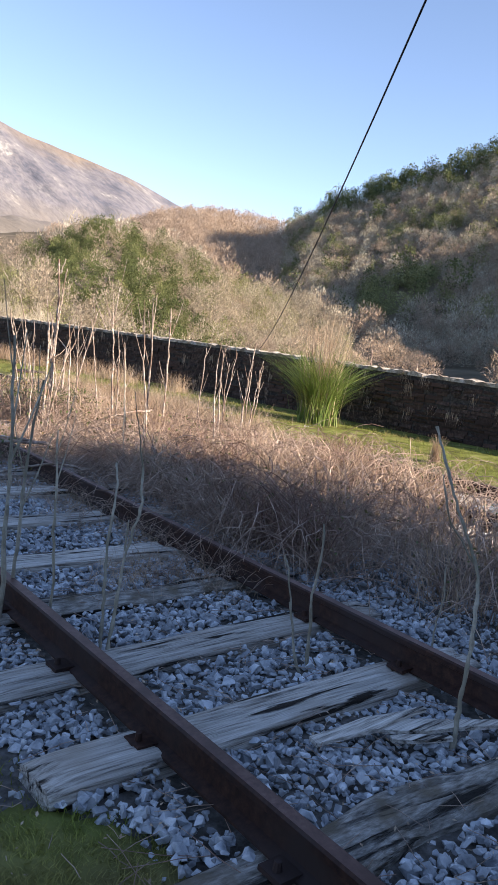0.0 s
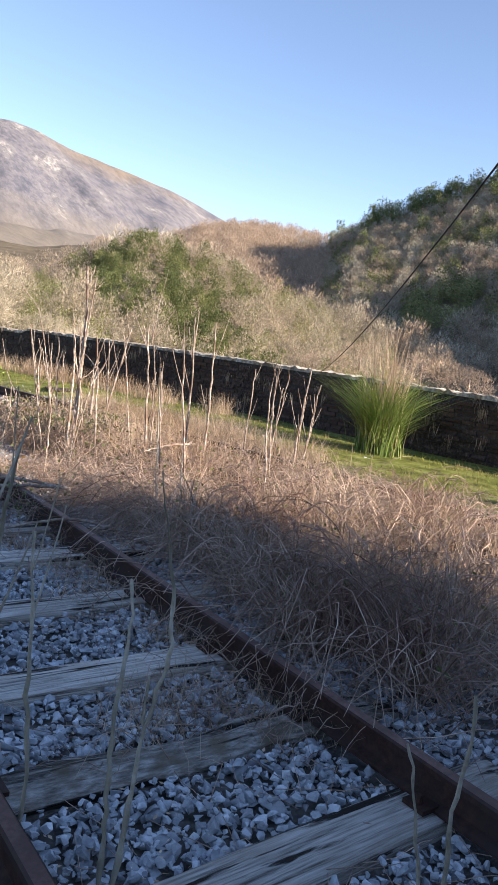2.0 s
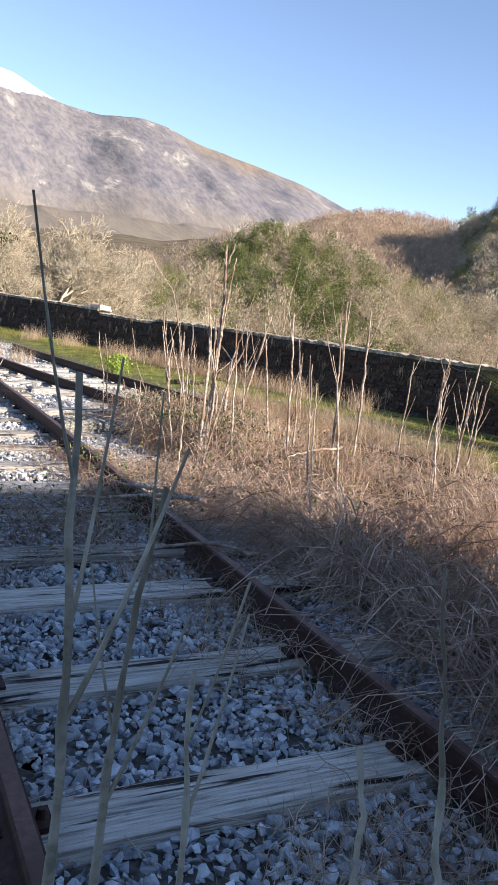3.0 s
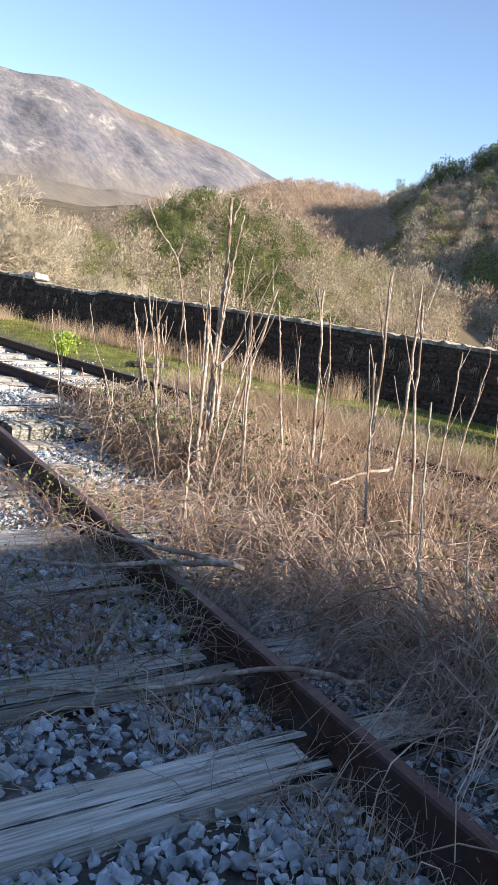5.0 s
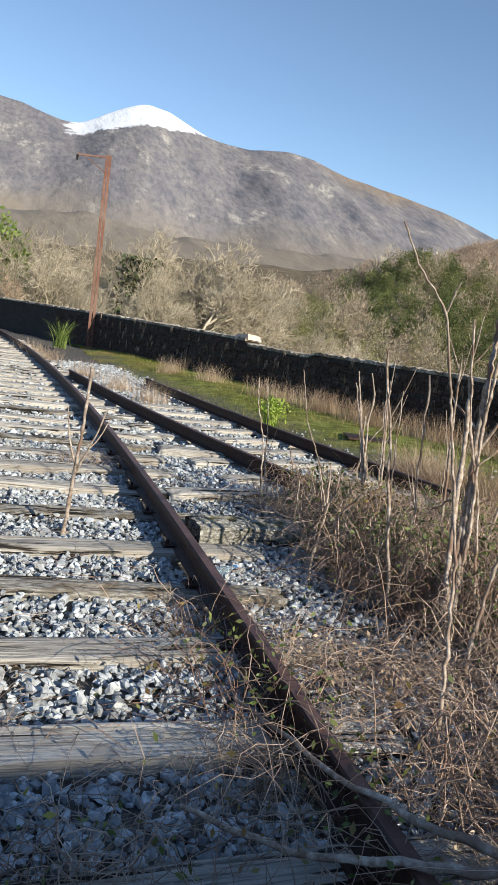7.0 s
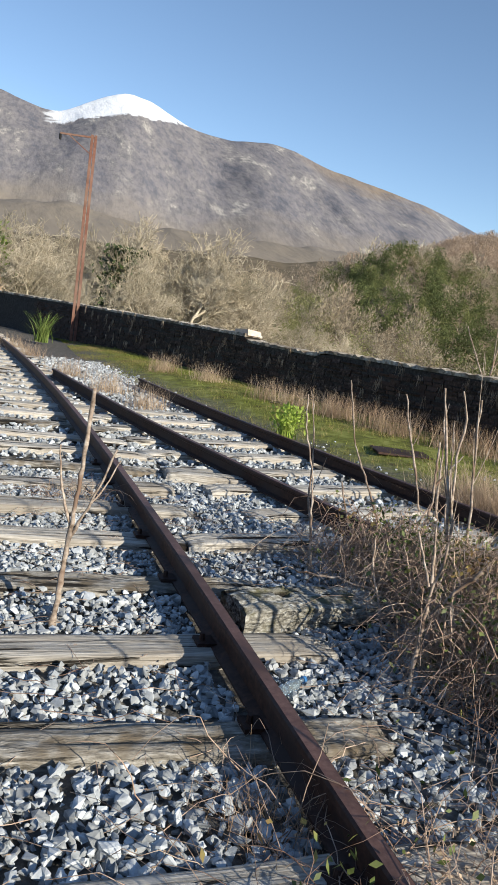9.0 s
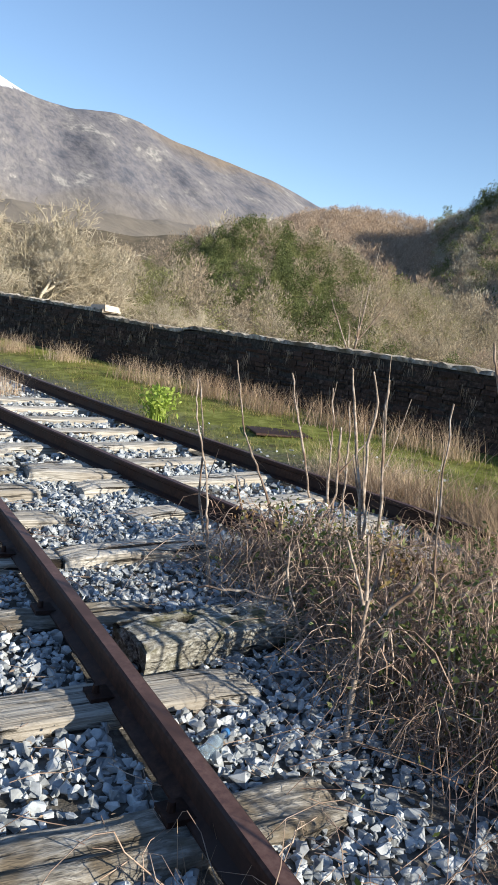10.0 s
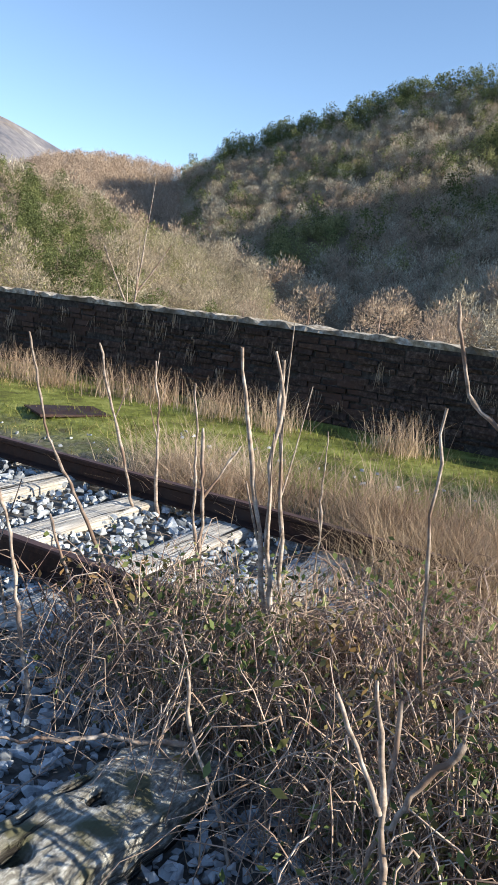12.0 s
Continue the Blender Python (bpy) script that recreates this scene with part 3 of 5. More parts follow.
# splintered laths lying across the first sleepers
def lath(x0, y0, z0, x1, y1, z1, w=0.03):
    k = 7
    bm = bmesh.new()
    rings = []
    d = Vector((x1 - x0, y1 - y0, 0)).normalized()
    nrm = Vector((-d.y, d.x, 0))
    for i in range(k):
        s = i / (k - 1)
        p = Vector((x0, y0, z0)).lerp(Vector((x1, y1, z1)), s)
        ww = w * (0.5 + 0.7 * math.sin(math.pi * min(0.95, s + 0.1))) * (1 + 0.2 * rng.normal())
        rings.append([bm.verts.new(p + nrm * a * ww + Vector((0, 0, b * 0.009))) for a, b in ((-1, -1), (1, -1), (1, 1), (-1, 1))])
    for a, b in zip(rings, rings[1:]):
        for j in range(4):
            bm.faces.new((a[j], a[(j + 1) % 4], b[(j + 1) % 4], b[j]))
    bm.faces.new(rings[0][::-1])
    bm.faces.new(rings[-1])
    return tagged(part("wood_splinter", bm, M_WOOD), "long grey splinter of wood lying on the ballast", "wood splinter", "splinters on the track")


lath(-0.2, 1.13, -0.01, 0.40, 1.05, 0.03)
lath(0.1, 1.08, 0.0, 0.75, 0.76, 0.02, 0.035)
lath(0.1, 0.98, 0.0, 0.35, 0.86, 0.0, 0.02)
lath(0.2, 0.42, 0.02, 0.75, 0.3, 0.03, 0.03)


# ---- ballast ----
def stone_protos(n):
    out = []
    for i in range(n):
        bm = bmesh.new()
        r = np.random.default_rng(100 + i)
        sc = np.array([1.0, r.uniform(0.65, 0.95), r.uniform(0.5, 0.8)])
        for _ in range(12):
            d = r.uniform(-1, 1, 3)
            d /= max(np.abs(d).max(), 0.01) ** 0.5 * np.linalg.norm(d) ** 0.5 * r.uniform(0.95, 1.2) * 0.88
            bm.verts.new(d * sc)
        bmesh.ops.convex_hull(bm, input=bm.verts)
        loose = [v for v in bm.verts if not v.link_faces]
        bmesh.ops.delete(bm, geom=loose, context="VERTS")
        bmesh.ops.triangulate(bm, faces=bm.faces)
        bm.verts.index_update()
        bm.verts.ensure_lookup_table()
        V = np.array([v.co for v in bm.verts])
        F = np.array([[v.index for v in f.verts] for f in bm.faces])
        out.append((V, F))
        bm.free()
    return out


PROTOS = stone_protos(14)


def turn_matrices(n):
    q = rng.normal(size=(n, 4))
    q /= np.linalg.norm(q, axis=1, keepdims=True)
    w, x, y, z = q.T
    return np.stack([np.stack([1 - 2 * (y * y + z * z), 2 * (x * y - z * w), 2 * (x * z + y * w)], -1), np.stack([2 * (x * y + z * w), 1 - 2 * (x * x + z * z), 2 * (y * z - x * w)], -1), np.stack([2 * (x * z - y * w), 2 * (y * z + x * w), 1 - 2 * (x * x + y * y)], -1)], 1)


def stones(places, sizes):
    pick = rng.integers(0, len(PROTOS), len(places))
    vs, fs, base = [], [], 0
    for k, (V, F) in enumerate(PROTOS):
        sel = pick == k
        m = int(sel.sum())
        if not m:
            continue
        R = turn_matrices(m)
        R[:, 2, :] *= 0.8
        v = np.einsum("nij,vj->nvi", R, V) * sizes[sel][:, None, None] + places[sel][:, None]
        vs.append(v.reshape(-1, 3))
        fs.append((F[None] + (np.arange(m) * len(V))[:, None, None] + base).reshape(-1, 3))
        base += m * len(V)
    return np.vstack(vs), np.vstack(fs)


def scatter(n, x0, x1, y0, y1):
    return np.stack([rng.uniform(x0, x1, n), rng.uniform(y0, y1, n)], 1)


ballast = thing("ballast_bed", "loose grey limestone ballast with dirt between the sleepers", "ballast", kind="structure")
p = scatter(84000, -1.75, 2.3, -1.5, 13.5)
keep = (p[:, 0] < 1.45) | (rng.random(len(p)) < np.where(p[:, 1] > 9, 0.8, 0.45))
keep &= np.hypot((p[:, 0] + 1.4) / 0.38, (p[:, 1] - 0.95) / 0.45) > rng.uniform(0.75, 1.05, len(p))
keep &= (p[:, 0] > -1.25) | (rng.random(len(p)) < 0.25 + 0.5 * (p[:, 1] > 3))
p = p[keep]
clear = np.ones(len(p), bool)
for cy in CENTRES:
    clear &= ~((np.abs(p[:, 1] - cy) < 0.125) & (np.abs(p[:, 0]) < 1.27))
for sx in (-0.755, 0.755):
    clear &= np.abs(p[:, 0] - bend1(p[:, 1]) - sx) > 0.06
p = p[clear]
z = -0.055 + rng.normal(0, 0.013, len(p)) + 0.012 * np.sin(p[:, 1] * 3.1 + p[:, 0] * 2)
size = rng.lognormal(math.log(0.0172), 0.36, len(p)).clip(0.009, 0.036)
part("ballast_stones", raw_mesh("ballast_stones", *stones(np.column_stack([p, z]), size), 3, True), M_STONE, ballast)
tagged(bpy.data.objects["ballast_stones"], kind="stuff")
p = scatter(17000, -1.9, 3.2, 13.5, 25)
p[:, 0] += bend1(p[:, 1]) * 0.7
for cy in CENTRES:
    p = p[~((np.abs(p[:, 1] - cy) < 0.12) & (np.abs(p[:, 0] - bend1(p[:, 1])) < 1.25))]
z = -0.055 + rng.normal(0, 0.014, len(p))
part("ballast_stones", raw_mesh("ballast_stones", *stones(np.column_stack([p, z]), rng.lognormal(math.log(0.026), 0.3, len(p)).clip(0.015, 0.06)), 3, True), M_STONE, ballast)
y = rng.uniform(-2, 14, 15000)
p = np.stack([near2(y) + rng.uniform(-0.5, 2.0, len(y)), y], 1)
z = -0.05 + rng.normal(0, 0.014, len(p))
part("ballast_stones", raw_mesh("ballast_stones", *stones(np.column_stack([p, z]), rng.lognormal(math.log(0.021), 0.3, len(p)).clip(0.012, 0.05)), 3, True), M_STONE, ballast)

for i in range(300):
    V, F = PROTOS[i % len(PROTOS)]
    if i < len(PROTOS):
        me = raw_mesh("stone", V, F, 3, True)
        me.materials.append(M_STONE)
        SINGLE = [me] if i == 0 else SINGLE + [me]
    ob = part("stone", SINGLE[i % len(PROTOS)], None, ballast)
    k = rng.uniform(0.015, 0.028)
    gap = CENTRES[12 + i % 6]
    ob.matrix_basis = pose(rng.uniform(-0.6, 0.62) if i % 5 else rng.uniform(0.95, 1.6), gap + rng.uniform(0.16, 0.56), -0.03 + rng.normal() * 0.006, rng.uniform(0, 360), rng.uniform(0, 360), rng.uniform(0, 360)) @ Matrix.Diagonal((k, k, k * 0.85, 1))

y = np.concatenate([rng.uniform(3, 16, 170), rng.uniform(8, 14, 40)])
x = near2(y) + 1.75 + np.abs(rng.normal(0, 0.45, len(y))) + np.where(np.arange(len(y)) >= 170, 1.2, 0)
part("lawn_stones", raw_mesh("lawn_stones", *stones(np.column_stack([x, y, platform_z(x, y) + 0.004]), rng.uniform(0.010, 0.028, len(y))), 3, True), M_STONE, ballast)
tagged(bpy.data.objects["lawn_stones"], kind="stuff")


# ---- boundary wall ----
def wall_frame(y):
    """A point of the wall's near face, its direction along the wall and its outward normal."""
    x = float(wall_x(y))
    g = float((wall_x(y + 0.4) - wall_x(y - 0.4)) / 0.8)
    d = Vector((g, 1, 0)).normalized()
    return Vector((x, y, 0)), d, Vector((-d.y, d.x, 0))


wall = thing("wall_east", "long low sooty stone boundary wall with a pale lichened coping", "wall", kind="structure")
ws = np.arange(-20, 56, 0.5)


def sweep(name, mtl, parent, face0, face1, z0, z1, ys_, jit=0.0):
    bm = bmesh.new()
    rings = []
    for y in ys_:
        c, d, n = wall_frame(y)
        top = z1(y)
        q = rng.normal(0, jit, 4) if jit else np.zeros(4)
        rings.append([bm.verts.new(c + n * (face0 + q[0]) + Vector((0, 0, z0(y)))), bm.verts.new(c + n * (face0 + q[1]) + Vector((0, 0, top + q[2]))), bm.verts.new(c + n * face1 + Vector((0, 0, top + q[3]))), bm.verts.new(c + n * face1 + Vector((0, 0, z0(y))))])
    for a, b in zip(rings, rings[1:]):
        for j in range(4):
            bm.faces.new((a[j], a[(j + 1) % 4], b[(j + 1) % 4], b[j]))
    bm.faces.new(rings[0][::-1])
    bm.faces.new(rings[-1])
    bmesh.ops.recalc_face_normals(bm, faces=bm.faces)
    return part(name, bm, mtl, parent)


def top_z(y):
    return float(curve(y, TOPZ))


sweep("wall_core", M_MORTAR, wall, 0.0, -0.42, lambda y: -0.8, lambda y: top_z(y) - 0.09, ws)
for a, b in ((-20, 20.5), (20.55, 22.82), (22.9, 56)):
    sweep("coping", M_COPING, wall, 0.02, -0.47, lambda y: top_z(y) - 0.088, lambda y: top_z(y) - 0.028 + 0.012 * noise.noise((y * 7.3, 1.0, 4.0)), np.linspace(a, b, int((b - a) * 12) + 2), 0.012)
BRICKS = []
for i in range(8):
    bm = bmesh.new()
    L = 0.085 + 0.012 * i
    box(bm, -L, L, -0.03, 0.03, -0.029, 0.029, 0.007)
    me = bpy.data.meshes.new("brick")
    bm.to_mesh(me)
    bm.free()
    me.materials.append(M_BRICK)
    BRICKS.append(me)
joined_v, joined_f = [], []
count = 0
for course in range(15):
    y = 4.0 + rng.uniform(0, 0.2)
    while y < 34:
        k = int(rng.integers(0, 8))
        L = 2 * (0.085 + 0.012 * k) + 0.016
        zc = 0.06 + course * 0.073 + rng.normal() * 0.004
        yc = y + L / 2
        y += L
        if zc > top_z(yc) - 0.135 or rng.random() < 0.06:
            continue
        c, d, n = wall_frame(yc)
        m = Matrix.Translation(c + n * (-0.012 + rng.normal() * 0.008) + Vector((0, 0, zc))) @ Matrix.Rotation(math.atan2(d.y, d.x) + rng.normal() * 0.02, 4, "Z")
        if 9.5 < yc < 14.5 and count < 300 and zc > 0.15:
            ob = part("brick", BRICKS[k], None, wall)
            ob.matrix_basis = m
            count += 1
        else:
            base = 8 * len(joined_v)
            joined_v.append([m @ v.co for v in BRICKS[k].vertices])
            joined_f.append([[i + base for i in f.vertices] for f in BRICKS[k].polygons])
tagged(part("stone_courses", raw_mesh("stone_courses", np.array(joined_v), np.array(joined_f), 4, True), M_BRICK, wall), kind="stuff")
bm = bmesh.new()
c, d, n = wall_frame(23.1)
box(bm, -0.24, 0.24, -0.18, 0.18, 0, 0.10, 0.012)
cap = tagged(part("coping_block", bm, mat("pale_cut_stone", [(0.55, 0.42, 0.34), (0.7, 0.56, 0.47), (0.78, 0.66, 0.57)], 8, 2, 0.9, 0.3)), "pale pinkish stone block sitting on the wall", "stone block")
cap.matrix_basis = Matrix.Translation(c - n * 0.2 + Vector((0, 0, 1.13))) @ Matrix.Rotation(math.atan2(d.y, d.x), 4, "Z")


# ---- pole, cable ----
def bar(bm, a, b, w, h):
    a, b = Vector(a), Vector(b)
    q = (b - a).to_track_quat("Z", "Y").to_matrix().to_4x4()
    L = (b - a).length
    bmesh.ops.create_cube(bm, size=1, matrix=Matrix.Translation((a + b) / 2) @ q @ Matrix.Diagonal((w, h, L, 1)))


pole = thing("railway_pole", "rust-red lattice steel pole with a short arm beside the wall", "pole", at=(1.93, 31.1, 0))
for s in (-1, 1):
    bm = bmesh.new()
    bar(bm, (s * 0.06, 0, 0), (s * 0.05, 0, 6.15), 0.04, 0.08)
    part("upright", bm, M_RUST, pole)
bm = bmesh.new()
for i in range(17):
    bar(bm, (-0.06 if i % 2 else 0.06, 0, 0.3 + i * 0.34), (0.06 if i % 2 else -0.06, 0, 0.64 + i * 0.34), 0.03, 0.012)
part("lattice", bm, M_RUST, pole)
bm = bmesh.new()
bar(bm, (0.05, 0, 6.08), (-0.98, 0.1, 6.03), 0.04, 0.05)
part("arm", bm, M_RUST, pole)
bm = bmesh.new()
bar(bm, (0, 0, 5.55), (-0.72, 0.07, 6.03), 0.025, 0.025)
part("brace", bm, M_RUST, pole)
bm = bmesh.new()
bmesh.ops.create_cone(bm, cap_ends=True, segments=8, radius1=0.03, radius2=0.045, depth=0.16, matrix=Matrix.Translation((-0.96, 0.1, 5.93)))
part("insulator", bm, M_CABLE, pole)

A, Q = np.array((-1.172, 0.0, 2.763)), np.array((7.78, 11.78, 1.142))
s = np.linspace(-0.95, 1, 40)[:, None]
line = (A + (Q - A) * s - np.array((0, 0, 2.056)) * s * (1 - s))[None]
v, q = tubes(line, np.full((1, 40), 0.0033), 6)
tagged(part("overhead_cable", smooth(raw_mesh("overhead_cable", v, q, 4)), M_CABLE), "thin black cable sagging overhead down to the valley", "cable")


# ---- saplings and sticks ----
def sapling(base, tip, r=0.011, twigs=3, material=None, label="bare upright sapling stem with stubby side shoots", seed=0, wiggle=0.025, forks=()):
    """A bare stem with nodes, a slight wander and a few side shoots, as one thing."""
    g = np.random.default_rng(seed)
    base, tip = np.array(base, float), np.array(tip, float)
    base[2] -= 0.08
    ob = thing("sapling", label, "sapling", "bare saplings beside the track", at=tuple(base))
    k = 18
    s = np.linspace(0, 1, k)
    wob = np.cumsum(g.normal(0, wiggle * 0.2, (k, 3)), 0) * np.array([1, 1, 0.1])
    wob -= s[:, None] * wob[-1]
    stem = s[:, None] * (tip - base) + wob
    rad = 0.82 * r * (1.15 - 0.6 * s) * (1 + 0.2 * g.normal(size=k).clip(-1, 1.5))
    v, q = tubes(stem[None], rad[None].clip(0.002), 7)
    part("stem", smooth(raw_mesh("stem", v, q, 4)), material or M_STICK, ob)
    H = np.linalg.norm(tip - base)
    for i in range(twigs):
        j = int(g.integers(k // 3, k - 1))
        L = H * g.uniform(0.12, 0.3)
        a = g.uniform(0, 6.28)
        d = np.array([math.cos(a) * 0.45, math.sin(a) * 0.45, 1.0])
        d /= np.linalg.norm(d)
        t = np.linspace(0, 1, 5)
        tw = stem[j] + t[:, None] * d * L + (t ** 2)[:, None] * np.array([0, 0, 0.25 * L])
        v, q = tubes(tw[None], (rad[j] * 0.6 * (1 - 0.55 * t))[None].clip(0.002), 6)
        part("shoot", smooth(raw_mesh("shoot", v, q, 4)), material or M_STICK, ob)
    for j0, off in forks:
        t = np.linspace(0, 1, 8)
        tw = stem[j0] + t[:, None] * np.array(off) + np.cumsum(g.normal(0, 0.008, (8, 3)), 0) * t[:, None]
        v, q = tubes(tw[None], (rad[j0] * 0.8 * (1 - 0.5 * t))[None].clip(0.002), 7)
        part("shoot", smooth(raw_mesh("shoot", v, q, 4)), material or M_STICK, ob)
    return ob


near_label = "grey-green sapling stem growing out of the ballast"
sapling((0.33, 1.71, 0), (0.32, 1.73, 0.69), 0.011, 0, M_STICK2, near_label, 1)
sapling((0.29, 1.73, 0), (0.19, 1.84, 0.51), 0.008, 1, M_STICK2, near_label, 2)
sapling((-0.86, 2.75, 0), (-0.88, 2.78, 1.42), 0.013, 3, M_STICK2, near_label, 5)
sapling((-0.76, 2.9, 0), (-0.66, 2.9, 1.2), 0.012, 3, M_STICK2, near_label, 6)
sapling((-0.70, 2.56, 0), (-0.72, 2.56, 1.0), 0.009, 2, M_STICK2, near_label, 61)
sapling((0.98, 1.45, 0), (0.98, 1.45, 0.5), 0.006, 1, M_STICK2, near_label, 8)
TALL = [
    ((2.72, 9.45), (3.05, 9.4, 1.55), 0.018, 3), ((2.55, 9.55), (2.45, 9.6, 1.45), 0.013, 2),
    
    ((2.68, 8.03), (2.59, 8.11, 1.6), 0.018, 4), ((2.72, 8.0), (2.66, 8.08, 1.4), 0.012, 3), ((3.13, 7.9), (3.08, 7.95, 1.77), 0.019, 3), ((3.31, 7.77), (3.27, 7.81, 1.73), 0.017, 2),
    ((2.1, 8.1), (2.0, 8.15, 1.42), 0.013, 1), ((3.43, 12.54), (3.14, 12.67, 1.03), 0.013, 3), ((3.5, 12.4), (3.45, 12.5, 0.95), 0.012, 3),
    ((2.71, 9.07), (2.62, 9.13, 1.36), 0.014, 4), ((4.2, 10.3), (4.19, 10.5, 1.1), 0.010, 2),
    ((5.5, 8.6), (5.6, 8.55, 1.03), 0.013, 3), ((5.3, 8.5), (5.35, 8.5, 1.1), 0.012, 3), ((3.6, 6.9), (3.6, 7.0, 1.3), 0.014, 3), ((3.0, 6.2), (3.0, 6.3, 1.2), 0.012, 3),
    ((4.58, 7.71), (4.65, 7.65, 1.4), 0.016, 3), ((4.71, 7.72), (4.81, 7.63, 1.15), 0.013, 3), ((4.9, 8.6), (5.0, 8.5, 1.2), 0.012, 3),
    ((2.33, 6.54), (2.17, 6.65, 1.56), 0.014, 3), ((2.2, 6.8), (2.12, 6.9, 1.2), 0.012, 2), ((1.78, 8.8), (1.55, 8.9, 1.46), 0.012, 2), ((2.09, 9.19), (2.01, 9.22, 1.34), 0.012, 2),
    ((4.0, 8.0), (4.05, 8.0, 1.25), 0.012, 3), ((3.9, 7.3), (3.95, 7.3, 1.1), 0.011, 3),
]
for i, (b, t, r, n) in enumerate(TALL):
    sapling((b[0], b[1], 0), t, r, n, M_STICK, "tall pale cut sapling stem standing in dry grass", 30 + i, 0.03)
LOW = [
    ((1.88, 11.4), (1.74, 11.5, 1.04), 0.012, 1), ((3.06, 11.55), (3.0, 11.65, 0.95), 0.014, 2),
    ((2.4, 10.4), (2.19, 10.6, 1.25), 0.017, 1), ((2.55, 10.5), (2.52, 10.69, 1.2), 0.016, 3), ((2.35, 10.4), (2.26, 10.51, 1.25), 0.015, 2), ((2.2, 9.7), (2.18, 9.82, 1.19), 0.011, 0), 
    ((3.4, 11.0), (3.4, 11.08, 0.8), 0.009, 1), 
]
for i, (b, t, r, n) in enumerate(LOW):
    sapling((b[0], b[1], 0), t, r * 0.78, n, M_STICK, "pale knobbly cut stem standing among brambles", 70 + i, 0.035)


def bent_stem(lines, label, material=None):
    """A sapling whose main stem and side shoots each follow a few points and a thickness."""
    base = Vector(lines[0][0][0])
    ob = thing("sapling", label, "sapling", "bare saplings beside the track", at=(base.x, base.y, -0.1))
    for i, (pts, r0, r1) in enumerate(lines):
        pts = np.array(pts, float) - np.array((base.x, base.y, -0.1))
        if i == 0 and pts[0, 2] > 0:
            foot = pts[0] - np.array((0, 0, pts[0, 2])) + (pts[0] - pts[1]) * np.array((0.3, 0.3, 0))
            pts = np.vstack([foot, pts])
        u = np.concatenate([[0], np.cumsum(np.linalg.norm(np.diff(pts, axis=0), axis=1))])
        k = max(8, int(u[-1] / 0.035))
        t = np.linspace(0, 1, k)
        line = np.stack([np.interp(t * u[-1], u, pts[:, c]) for c in range(3)], 1)
        for _ in range(2):
            line[1:-1] = (line[:-2] + line[1:-1] * 2 + line[2:]) / 4
        line[1:-1] += rng.normal(0, 0.0025, (k - 2, 3))
        rad = 0.86 * (r0 + (r1 - r0) * t) * (1 + 0.2 * rng.normal(size=k).clip(-1, 1.8))
        v, q = tubes(line[None], rad[None].clip(0.002), 8)
        part("stem" if i == 0 else "shoot", smooth(raw_mesh("stem", v, q, 4)), material or M_STICK, ob)
    return ob


bent_stem([([(-0.56, 2.25, 0.02), (-0.48, 2.41, 0.47), (-0.42, 2.46, 0.72), (-0.41, 2.52, 0.84)], 0.010, 0.006)], near_label, M_STICK2)
bent_stem([([(-0.53, 2.22, 0.02), (-0.41, 2.35, 0.43), (-0.33, 2.37, 0.62), (-0.32, 2.41, 0.85)], 0.011, 0.006), ([(-0.41, 2.35, 0.43), (-0.39, 2.38, 0.58)], 0.006, 0.004), ([(-0.32, 2.41, 0.84), (-0.38, 2.39, 1.03), (-0.43, 2.37, 1.22)], 0.005, 0.002)], near_label, M_STICK2)
bent_stem([([(0.4, 0.88, 0.0), (0.57, 0.98, 0.38), (0.65, 1.05, 0.62), (0.62, 1.24, 0.97), (0.55, 1.33, 1.25)], 0.013, 0.007), ([(0.65, 1.08, 0.66), (0.56, 1.2, 0.85), (0.5, 1.22, 1.05)], 0.006, 0.004)], "forked sapling stem growing beside the rail", M_STICK2)
bent_stem([([(0.02, 10.12, -0.05), (0.05, 10.14, 0.3), (0.08, 10.16, 0.65), (0.1, 10.16, 1.08)], 0.019, 0.010), ([(0.05, 10.15, 0.35), (0.15, 10.1, 0.6), (0.22, 10.08, 0.82)], 0.009, 0.005), ([(0.06, 10.15, 0.4), (0.0, 10.2, 0.62), (-0.02, 10.2, 0.8)], 0.008, 0.004), ([(0.13, 10.11, 0.55), (0.2, 10.16, 0.62), (0.26, 10.18, 0.75)], 0.006, 0.003)], "branched grey sapling stump growing between the sleepers")
knobbly = "pale knobbly forked stem standing among brambles"
bent_stem([([(2.56, 9.4, 0.1), (2.65, 9.53, 0.38), (2.69, 9.59, 0.57), (2.71, 9.65, 0.81), (2.78, 9.68, 0.98)], 0.024, 0.017), ([(2.78, 9.7, 0.95), (2.74, 9.87, 1.06), (2.68, 9.99, 1.15), (2.66, 10.03, 1.25), (2.62, 10.07, 1.48)], 0.011, 0.007), ([(2.71, 9.65, 0.8), (2.85, 9.6, 1.1), (2.9, 9.58, 1.4)], 0.013, 0.008)], "stout grey forked sapling with a crooked side branch")
bent_stem([([(1.5, 9.38, 0.1), (1.55, 9.44, 0.25), (1.59, 9.49, 0.35), (1.62, 9.53, 0.44), (1.67, 9.53, 0.54), (1.68, 9.55, 0.63)], 0.013, 0.006), ([(1.6, 9.51, 0.44), (1.61, 9.54, 0.55), (1.62, 9.58, 0.68)], 0.009, 0.005), ([(1.59, 9.51, 0.42), (1.58, 9.58, 0.54), (1.57, 9.64, 0.64)], 0.008, 0.005)], knobbly)
bent_stem([([(1.66, 9.96, 0.05), (1.65, 10.06, 0.2), (1.64, 10.12, 0.29), (1.65, 10.16, 0.44)], 0.008, 0.005)], knobbly)
